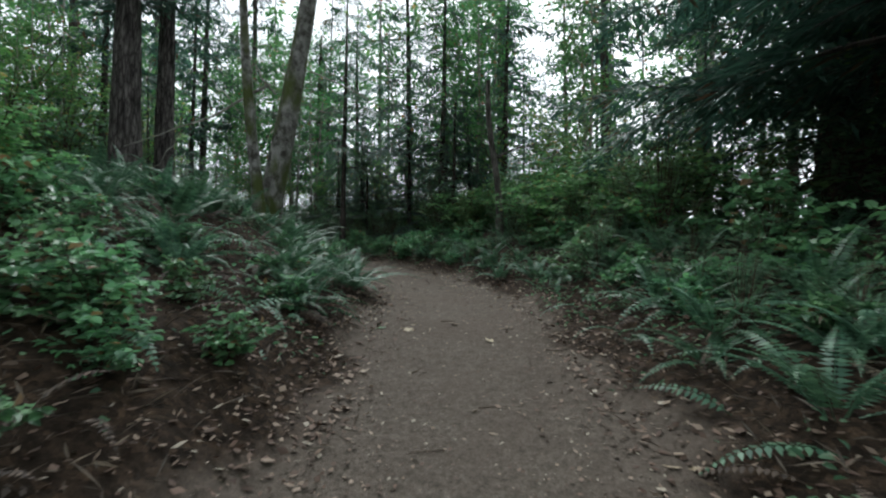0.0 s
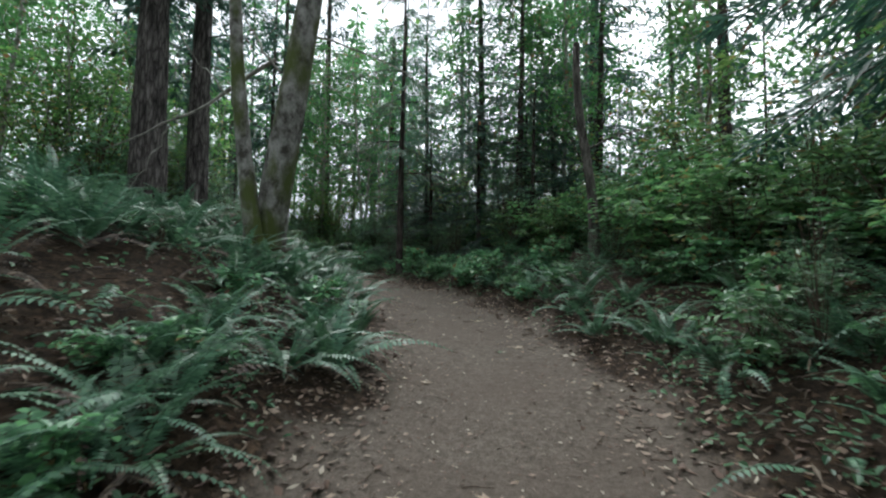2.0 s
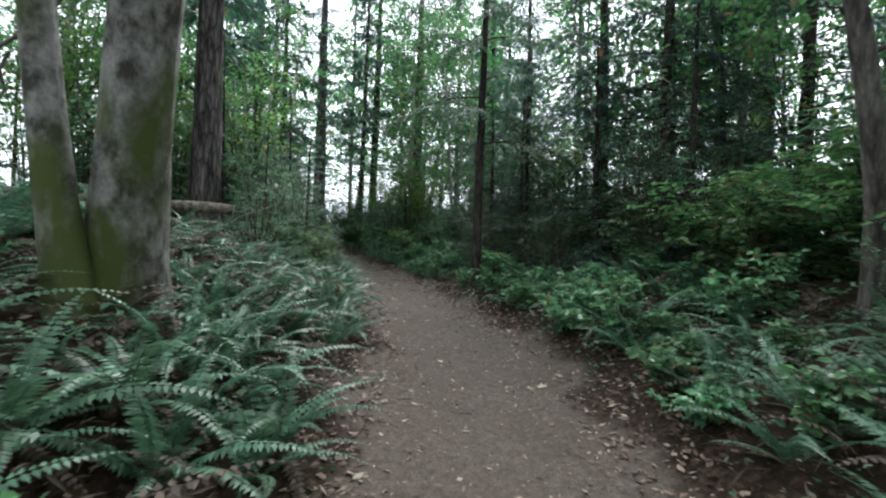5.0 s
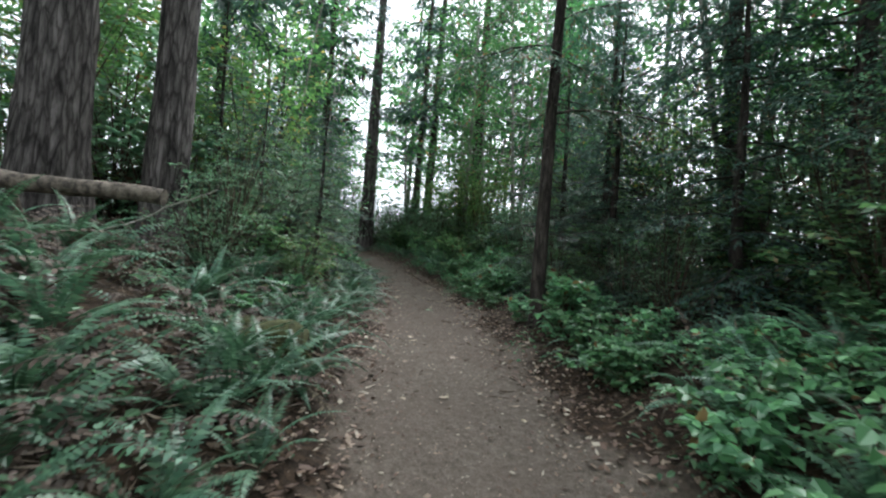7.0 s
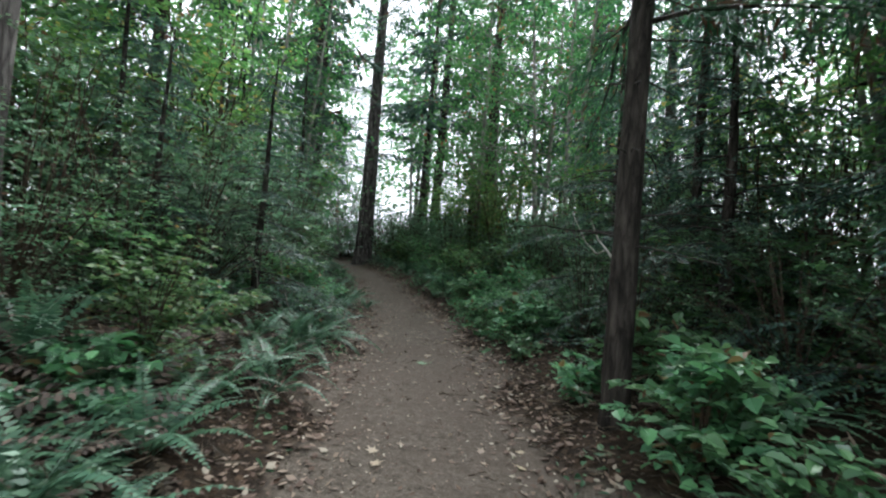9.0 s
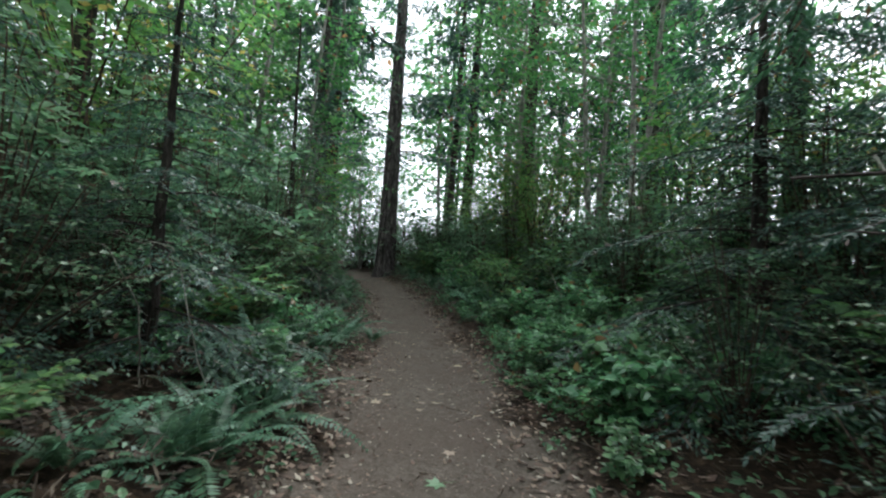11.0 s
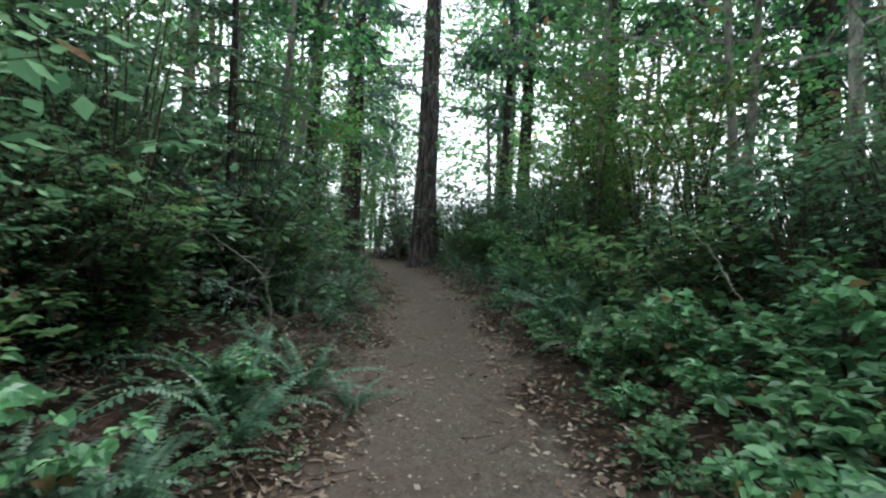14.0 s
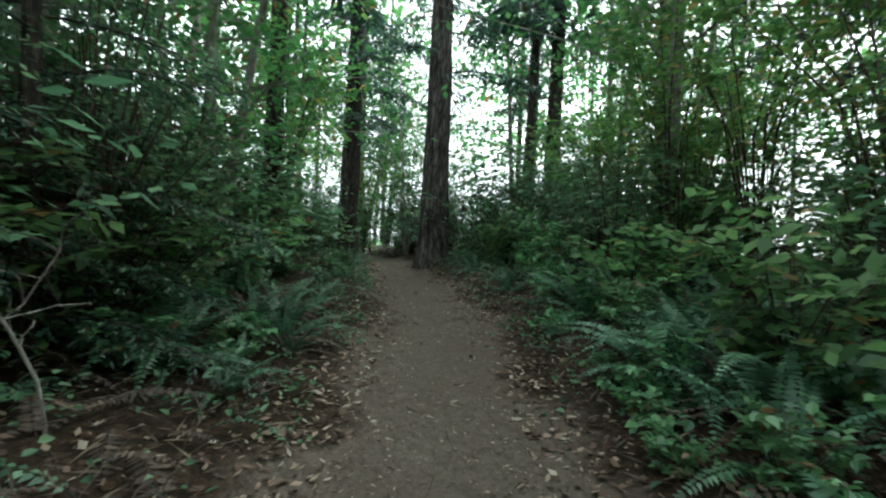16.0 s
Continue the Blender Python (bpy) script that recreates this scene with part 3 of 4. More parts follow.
    for k in range(bare_twigs):
        z = rng.uniform(0.9, max(crown + 0.5, 2.6))
        az = rng.uniform(0, 6.28)
        length = rng.uniform(0.3, 0.9)
        g = np.linspace(0, 1, 5)[:, None]
        root = np.array([np.interp(z, pts[:, 2], pts[:, 0]), np.interp(z, pts[:, 2], pts[:, 1]), z])
        if single:
            wood = Geo()
        tube(wood, root + np.array([math.cos(az), math.sin(az), rng.uniform(-0.15, 0.25)]) * g * length - np.array([0, 0, 0.2]) * g**2 * length
             + rng.normal(0, 0.02, (5, 3)) * g, np.linspace(0.009, 0.0025, 5), 4)
        if single:
            part("dead_twig", wood.mesh("dead_twig", M_DARK_BARK), ob)
    if not single:
        part("boughwork", wood.mesh("boughwork", M_DARK_BARK), ob, kind="stuff")
        part("crown", needles.mesh("crown", mat), ob, "sprays of needles with gaps of sky", kind="stuff")
    return ob


def set_down(ob, x, y, turn=0.0, size=1.0, sink=0.08):
    ob.matrix_basis = Matrix.LocRotScale(spot(x, y, sink), Euler((0, 0, turn)), (size, size, size))
    return ob


def broadleaf(name, seed, label, height, stems, spread, radius, clumps, per, size, mat, bark, crown=0.3, lean=0.25):
    """Stems that fan out of one root, limbs, and clumps of single leaves at the limbs' ends."""
    rng = np.random.default_rng(seed)
    ob = thing(name, (0, 0, 0), label, "tree", "broadleaf trees")
    limbs, foliage = Geo(), Geo()
    lp, lw = [], []
    for k in range(stems):
        az = 2 * math.pi * k / max(stems, 1) + rng.uniform(-0.4, 0.4)
        tilt = lean * rng.uniform(0.4, 1.0) if stems > 1 else lean * 0.2
        pts = trunk_points(rng, height * rng.uniform(0.8, 1.0), (tilt * math.cos(az), tilt * math.sin(az)), 0.03, 16)
        g = Geo()
        tube(g, pts, radius * (1 - 0.85 * np.linspace(0, 1, 16)) * (1 + 0.3 * np.exp(-pts[:, 2] / 0.4)), 10, 0.03, rng)
        part("trunk", g.mesh("trunk", bark, True), ob)
        for j in range(clumps):
            f = crown + (1 - crown) * (j + rng.uniform(0, 1)) / clumps
            at = np.array([np.interp(f, np.linspace(0, 1, 16), pts[:, c]) for c in range(3)])
            a2 = rng.uniform(0, 6.28)
            ln = spread * rng.uniform(0.35, 1.0) * (1.15 - 0.6 * f)
            w = np.array([math.cos(a2), math.sin(a2), rng.uniform(0.05, 0.6)])
            q = np.linspace(0, 1, 5)[:, None]
            limb = at + w * q * ln - np.array([0, 0, 0.15]) * q**2 * ln
            tube(limbs, limb[::2], np.linspace(0.012 + 0.006 * ln, 0.003, 3), 3)
            g2 = rng.uniform(0.25, 1.05, (per, 1))
            cloud = at + w * g2 * ln - np.array([0, 0, 0.15]) * g2**2 * ln + rng.normal(0, 1, (per, 3)) * [0.2, 0.2, 0.09] * (0.5 + ln * 0.5)
            lp.append(cloud)
            lw.append(unit(w) * 0.6 + rng.normal(0, 0.7, (per, 3)) - [0, 0, 0.2])
    pos, way = np.concatenate(lp), np.concatenate(lw)
    ln = size * rng.uniform(0.6, 1.2, len(pos))
    blades(foliage, pos, way, scatter(rng, len(pos), tilt=0.35), ln, ln * rng.uniform(0.6, 0.8, len(pos)), 0.45, 0.1)
    part("limbwork", limbs.mesh("limbwork", bark), ob, kind="stuff")
    part("crown", foliage.mesh("crown", mat), ob, "small green leaves with gaps of sky", kind="stuff")
    return ob


FIR_LABEL = "tall fir with thick furrowed grey-brown bark on the bank"
set_down(conifer("fir_tree", 101, FIR_LABEL, 16, 0.42, 6.0, 3.4, 28, M_NEEDLE, M_FIR_BARK, 0.3), -8.58, 12.88)
set_down(conifer("fir_tree", 102, "slimmer fir with dark rough bark beside a fallen log", 15, 0.30, 5.5, 2.8, 26, M_NEEDLE, M_FIR_BARK, 0.3, bare_twigs=6), -8.27, 14.16)
set_down(conifer("fir_tree", 103, "huge dark fir with low dense boughs beside the path", 15, 0.75, 1.5, 5.6, 84, M_NEEDLE, M_DARK_BARK, 0.22, bare_twigs=16, per=9, thin=0.65), 7.2, 8.0)
cedar = set_down(conifer("cedar_tree", 104, "slender brown cedar close beside the path with drooping boughs", 11, 0.1, 2.9, 2.3, 30, M_CEDAR, M_DARK_BARK, 0.38, bare_twigs=30, limp=0.5, per=15, thin=0.5, flare=0.15, blade_size=0.6), -3.49, 16.68)
cedar_foot = np.array(cedar.matrix_basis.translation)
for line, r in (([(-3.52, 16.7, 3.12), (-3.62, 16.84, 3.14), (-3.68, 16.93, 3.2), (-3.78, 17.04, 3.29), (-3.85, 17.05, 3.45)], 0.013),
                ([(-3.68, 16.93, 3.2), (-3.78, 17.03, 3.17), (-3.89, 17.09, 3.26), (-3.97, 17.1, 3.4), (-4.03, 17.1, 3.52)], 0.008)):
    limb = Geo()
    tube(limb, np.array(line) - cedar_foot, np.linspace(r, r * 0.4, 5), 8)
    part("dead_limb", limb.mesh("dead_limb", M_DEAD_WOOD, True), cedar, "curved pale dead limb")
set_down(conifer("fir_tree", 105, "tall straight fir where the path bends away", 22, 0.38, 5.0, 3.0, 40, M_NEEDLE, M_FIR_BARK, 0.3, bare_twigs=10, per=5), -18.11, 30.05)
set_down(conifer("fir_tree", 106, "dark fir with a leaning limb at the path's bend", 14, 0.28, 4.0, 3.2, 36, M_NEEDLE, M_DARK_BARK, 0.4, bare_twigs=8), -20.6, 28.98)
set_down(conifer("fir_tree", 107, "big dark fir behind the shrubs", 13, 0.40, 3.2, 3.8, 44, M_NEEDLE, M_DARK_BARK, 0.3, bare_twigs=10), -7.83, 30.16)
HEMLOCKS = [conifer("hemlock_tree", 140 + k, "dense dark hemlock with brown inner twigs in the thicket", h, 0.09, 0.15, sp, b, M_NEEDLE, M_DARK_BARK, 0.35, bare_twigs=30, per=11, thin=0.55, joined=True, blade_size=0.5)
            for k, (h, sp, b) in enumerate([(5.0, 2.0, 40), (8.5, 2.2, 52)])]
HEMLOCKS.append(conifer("hemlock_tree", 142, "tall dark hemlock with drooping boughs above the thicket", 14, 0.15, 2.6, 3.2, 52, M_NEEDLE, M_DARK_BARK, 0.38, bare_twigs=14, limp=0.4, per=8, thin=0.7, joined=True, blade_size=0.7))
FAR = [conifer("fir_tree", 110 + k, "fir among the woods with bare lower trunk", h, r, c, sp, 30, M_NEEDLE, M_DARK_BARK, 0.3, False, bare_twigs=5) for k, (h, r, c, sp) in
       enumerate([(27, 0.30, 7.5, 4.0), (25, 0.22, 6.5, 3.4), (28, 0.36, 8.0, 4.4), (21, 0.17, 5.5, 3.2)])]
set_down(conifer("hemlock_tree", 114, "dark young hemlock with dense boughs down to the shrubs", 8, 0.1, 0.25, 1.9, 52, M_NEEDLE, M_DARK_BARK, 0.3, per=10, thin=0.5, blade_size=0.5), -3.3, 19.4, 0.0, 0.7)
# Added fir, its trunk out of view, set there to shade the right bank.
set_down(conifer("fir_tree", 109, "added broad dark fir, trunk out of view, that shades the start of the path", 11, 0.3, 2.0, 4.3, 64, M_NEEDLE, M_DARK_BARK, 0.25, per=7, thin=0.8, joined=True), 5.1, 5.0)
rng = np.random.default_rng(7)
for index, x, y, size in [(0, -1.2, 17.0, 0.95), (0, 0.3, 15.8, 0.9), (2, -0.1, 17.5, 0.85), (0, 0.1, 18.4, 1.0), (0, 1.0, 17.4, 0.9), (1, 5.2, 9.6, 0.6), (2, -1.4, 20.0, 1.0), (2, -4.3, 23.8, 0.9), (2, 2.2, 18.0, 0.9),(0, -2.9, 18.3, 0.85), (1, -9.8, 16.0, 0.6), (0, -8.1, 17.0, 0.65), (0, -8.2, 15.7, 0.6),
                          (1, -12.3, 21.2, 0.75), (0, -12.2, 19.4, 1.0), (0, -4.5, 20.7, 1.0), (1, -3.4, 20.3, 0.75)]:
    put(HEMLOCKS, index, x, y, size, rng, 0.03, 0.06)
# First six: added out of view around the start, to enclose and shade it.
for x, y in [(-7.5, -4.0), (-3.0, -9.0), (4.0, -9.5), (10.5, 3.0), (11.5, -5.0), (-12.0, 2.0), (-15.6, 24.2), (-12.6, 17.6), (-8.5, 34.5)]:
    put(FAR, 3 if y > 15 else int(rng.integers(4)), x, y, rng.uniform(0.75, 0.95), rng, 0.02, 0.08)
for k, (x, y, size) in enumerate([(-18.3, 34.58, 0.9), (-17.84, 35.3, 1.0), (-12.66, 31.74, 0.95), (10.21, 30.02, 1.1), (8.47, 32.84, 0.9), (-22.5, 41.0, 0.9), (-25.1, 32.0, 1.15)]):
    put(FAR, (1, 0, 0, 2, 1, 3, 2)[k], x, y, size, rng, 0.015, 0.08)
keep = [(-18.1, 30.0), (-20.6, 29.0), (-7.8, 30.2), (-8.6, 12.9), (-8.3, 14.2)]
count = 0
while count < 26:
    x, y = rng.uniform(-52, 30), rng.uniform(8, 62)
    s, d, _ = locate(x, y)
    if abs(d[0]) < (12 if d[0] < 0 else 10) or any(math.hypot(x - a, y - b) < 2.5 for a, b in keep) or math.hypot(x + 5, y - 15) > 55:
        continue
    if d[0] < 0 and abs(d[0]) < 16 and s[0] < 12:
        continue
    keep.append((x, y))
    put(FAR, int(rng.integers(4)), x, y, rng.uniform(0.8, 1.15), rng, 0.02, 0.08)
    count += 1



def far_woods():
    """The woods beyond: crowns and brush too far off to count."""
    rng = np.random.default_rng(120)
    crowns, brush, stems = Geo(), Geo(), Geo()
    pos, way, ln = [], [], []
    for k in range(170):
        a, r = rng.uniform(0, 6.28), rng.uniform(33, 64)
        x, y, h = -8 + r * math.cos(a), 17 + r * math.sin(a), rng.uniform(22, 36)
        z0 = float(ground(x, y)[0])
        n = 330
        f = rng.uniform(0.28, 0.95, n)
        az = rng.uniform(0, 6.28, n)
        rad = rng.uniform(0.1, 1.0, n) * 4.2 * np.minimum(1.0, 2.0 * (1 - f)) * rng.uniform(0.5, 1.0)
        d = np.stack([np.cos(az), np.sin(az), rng.normal(-0.35, 0.25, n)], 1)
        pos.append(np.stack([x + rad * d[:, 0], y + rad * d[:, 1], z0 + h * f - 0.25 * rad], 1))
        way.append(d)
        ln.append(rng.uniform(0.35, 1.0, n))
        if k % 3:
            continue
        tube(stems, [(x, y, z0 - 0.2), (x, y, z0 + h * 0.5), (x, y, z0 + h)], [0.2, 0.14, 0.03], 5)
    pos, way, ln = np.concatenate(pos), np.concatenate(way), np.concatenate(ln)
    blades(crowns, pos, way, scatter(rng, len(pos), tilt=0.4), ln, 0.14 + ln * 0.36, 0.45, 0.15)
    n = 12000
    a, r = rng.uniform(0, 6.28, n), rng.uniform(24, 52, n)
    x, y = -8 + r * np.cos(a), 17 + r * np.sin(a)
    tall = 1.4 + 1.3 * np.sin(9 * a + 0.4 * r) + 0.8 * np.sin(23 * a)
    z = ground(x, y) + np.clip(tall, 0.5, 2.4) * rng.uniform(0, 1, n) ** 0.8
    w = rng.normal(0, 1, (n, 3)) * [1, 1, 0.4]
    ln = rng.uniform(0.2, 0.5, n)
    blades(brush, np.stack([x, y, z], 1), w, scatter(rng, n, tilt=0.5), ln, ln * 0.6, 0.45, 0.1)
    # Pale alder green on the crowns stands in for haze and backlight.
    tagged(new("far_woods", crowns.mesh("far_woods", M_ALDER)), "green crowns of the distant trees", "woods", kind="stuff")
    tagged(new("far_trunks", stems.mesh("far_trunks", M_DARK_BARK)), "dark trunks of the distant woods", "woods", kind="stuff")
    tagged(new("far_brush", brush.mesh("far_brush", M_BERRY)), "green brush under the distant trees", "undergrowth", kind="stuff")


far_woods()
ALDERS = [broadleaf("alder_tree", 130 + k, "slim alder clump with fresh green leaves", h, n, sp, r, c, per, 0.125, M_ALDER, M_GREY_BARK, 0.2) for k, (h, n, sp, r, c, per) in
          enumerate([(9.0, 6, 1.9, 0.05, 15, 46), (11.0, 2, 2.6, 0.09, 32, 66), (8.0, 4, 2.0, 0.05, 17, 54)])]
ALDERS.append(broadleaf("maple_tree", 134, "tall maple with wide green leaf canopy above the path", 14.0, 2, 5.2, 0.13, 34, 84, 0.17, M_ALDER, M_GREY_BARK, 0.33, 0.12))
for index, x, y, size in [(0, -1.2, 20.5, 1.25), (3, 2.2, 23.5, 1.1), (2, -15.5, 19.0, 1.0), (1, -14.35, 21.3, 1.0), (2, -12.5, 14.5, 1.0), (0, -13.0, 10.5, 1.0), 
                          (3, -19.5, 24.0, 1.0), (2, -25.5, 35.5, 1.0), (3, -14.5, 7.5, 1.0), (2, -17.0, 11.5, 1.0), (3, -13.5, 34.5, 1.0), (3, 1.2, 17.8, 0.75), (3, -8.5, 27.5, 0.8),
                          (3, 8.5, 15.5, 1.0), (1, -22.5, 26.0, 1.0), (0, -23.5, 33.8, 1.1), (2, -26.5, 31.0, 1.0), (2, -27.5, 34.5, 1.1), (3, -29.0, 37.0, 1.0), (3, -17.5, 16.0, 1.0),
                          (1, -14.6, 23.0, 0.95), (3, 7.5, 25.0, 1.1), (3, -19.8, 36.0, 1.0), (3, -8.0, 35.0, 1.1), (3, -22.0, 19.0, 1.1), (3, -7.0, 25.6, 0.75), (3, -11.5, 28.8, 0.9), (3, -16.5, 37.0, 1.1)]:
    put(ALDERS, index, x, y, size, rng, 0.04, 0.06)


def mossy_maple():
    """Two mossy stems out of one root, with dead limbs."""
    rng = np.random.default_rng(150)
    ob = thing("maple_tree", spot(-3.58, 9.62, 0.1), "old leaning maple with two mossy grey trunks", "tree", "broadleaf trees")
    for r, tip, bend in ((0.24, (1.3, -0.4, 8.0), 0.25), (0.12, (-0.5, -0.3, 6.8), -0.1)):
        u = np.linspace(0, 1, 34)
        first = np.array([0.0, 0.0, 0.0]) if r > 0.2 else np.array([0.12, -0.36, 0.0])
        pts = first + np.array(tip) * u[:, None] + np.c_[bend * np.sin(u * 3.1), -0.15 * np.sin(u * 5), np.zeros(34)] * 0.6
        g = Geo()
        tube(g, pts, r * (1 - 0.6 * u) * (1 + 0.55 * np.exp(-pts[:, 2] / 0.3)), 26, 0.035, rng)
        part("trunk", g.mesh("trunk", M_MAPLE_BARK, True), ob, "grey bark with green moss")
    g = Geo()
    for a, b, sag, r in (((0.05, 0.1, 3.15), (-2.85, 0.0, 1.85), 0.12, 0.034), ((-1.7, 0.05, 2.2), (-2.5, 0.1, 1.15), 0.03, 0.016), ((0.45, -0.05, 3.5), (2.4, 0.8, 2.75), -0.12, 0.02),
                         ((0.35, -0.1, 2.7), (1.7, 0.4, 2.25), -0.15, 0.012), ((0.2, 0.0, 2.9), (-0.5, -0.1, 4.0), 0.1, 0.022), ((-0.35, -0.5, 2.4), (-0.95, -0.8, 3.3), 0.05, 0.015)):
        u = np.linspace(0, 1, 9)[:, None]
        pts = np.array(a) + (np.array(b) - np.array(a)) * u + np.array([0, 0, -sag]) * np.sin(u * 3.14) + rng.normal(0, 0.03, (9, 3)) * np.sin(u * 3.14)
        g = Geo()
        tube(g, pts, np.linspace(r, r * 0.25, 9), 6)
        part("dead_limb", g.mesh("dead_limb", M_GREY_BARK, True), ob, "bare dead limb")
    crown = Geo()
    n = 2600
    pos = np.array([0.8, -0.3, 7.0]) + rng.normal(0, 1, (n, 3)) * [1.5, 1.5, 0.9]
    ln = rng.uniform(0.08, 0.15, n)
    blades(crown, pos, rng.normal(0, 1, (n, 3)) - [0, 0, 0.2], scatter(rng, n, tilt=0.3), ln, ln * 0.8, 0.5, 0.1)
    part("crown", crown.mesh("crown", M_MAPLE), ob)
    return ob


mossy_maple()


def dead_snag():
    rng = np.random.default_rng(151)
    ob = thing("dead_snag", spot(1.42, 12.2, 0.08), "thin leaning dead trunk with a broken top", "dead tree")
    u = np.linspace(0, 1, 24)
    pts = np.stack([-0.3 * u + 0.06 * np.sin(u * 6), -0.4 * u, 4.0 * u], 1)
    g = Geo()
    tube(g, pts, 0.105 * (1 - 0.45 * u) * (1 + 0.4 * np.exp(-pts[:, 2] / 0.25)), 14, 0.05, rng, True)
    part("trunk", g.mesh("trunk", M_SNAG_BARK, True), ob)
    for a, b, r in (((-0.2, -0.2, 2.1), (1.5, 0.1, 2.75), 0.028), ((0.35, -0.1, 2.42), (1.6, -0.2, 2.15), 0.014), ((-0.25, -0.2, 2.4), (-0.8, -0.4, 2.9), 0.016)):
        q = np.linspace(0, 1, 8)[:, None]
        g = Geo()
        tube(g, np.array(a) + (np.array(b) - np.array(a)) * q + rng.normal(0, 0.035, (8, 3)) * np.sin(q * 3.1), np.linspace(r, 0.004, 8), 5)
        part("dead_limb", g.mesh("dead_limb", M_SNAG_BARK, True), ob)


dead_snag()


def fallen_log():
    rng = np.random.default_rng(152)
    a, b = np.array(spot(-6.35, 13.13)), np.array(spot(-10.2, 10.6))
    a[2], b[2] = 3.2, 3.35
    u = np.linspace(0, 1, 20)[:, None]
    mid = (a + b) / 2
    ob = thing("fallen_log", (mid[0], mid[1], float(ground(mid[0], mid[1])[0])), "weathered fallen log lying across the bank against firs", "log")
    org = np.array(ob.matrix_basis.translation)
    g = Geo()
    tube(g, a + (b - a) * u + rng.normal(0, 0.012, (20, 3)) - org, 0.085 * (1 + 0.25 * u[:, 0]), 16, 0.05, rng, True)
    part("log", g.mesh("log", M_LOG, True), ob)
    for f in (0.35, 0.75):
        p = a + (b - a) * f
        q = np.linspace(0, 1, 4)[:, None]
        foot = np.array([p[0] - 0.1, p[1] + 0.2, float(ground(p[0] - 0.1, p[1] + 0.2)[0]) - 0.05])
        g = Geo()
        tube(g, p + (foot - p) * q - org, [0.05, 0.045, 0.04, 0.04], 6)
        part("broken_limb", g.mesh("broken_limb", M_LOG, True), ob)


fallen_log()


def dead_branch(seed, points, r, label, twigs=10, mat=None):
    """A bare branch along a bent line, one end in the soil, with side twigs."""
    rng = np.random.default_rng(seed)
    p = np.array(points, float)
    q = np.linspace(0, 1, 18)
    k = np.linspace(0, 1, len(p))
    line = np.stack([np.interp(q, k, p[:, c]) for c in range(3)], 1)
    line[1:-1] = (line[:-2] + line[1:-1] * 2 + line[2:]) / 4
    line += rng.normal(0, 0.012, line.shape)
    foot = line[0]
    ob = thing("dead_branch", (foot[0], foot[1], foot[2]), label, "branch", "dead branches")
    g = Geo()
    tube(g, line - foot, np.linspace(r, r * 0.3, 18), 6)
    part("limb", g.mesh("limb", mat or M_DEAD_WOOD, True), ob)
    g = Geo()
    for j in range(twigs):
        i = int(rng.integers(4, 17))
        w = rng.normal(0, 1, 3)
        ln = rng.uniform(0.12, 0.4)
        u = np.linspace(0, 1, 4)[:, None]
        tube(g, line[i] - foot + unit(w) * u * ln + rng.normal(0, 0.02, (4, 3)) * u, np.linspace(r * 0.35, 0.0015, 4), 4)
    part("twigwork", g.mesh("twigwork", mat or M_DEAD_WOOD), ob, kind="stuff")
    return ob


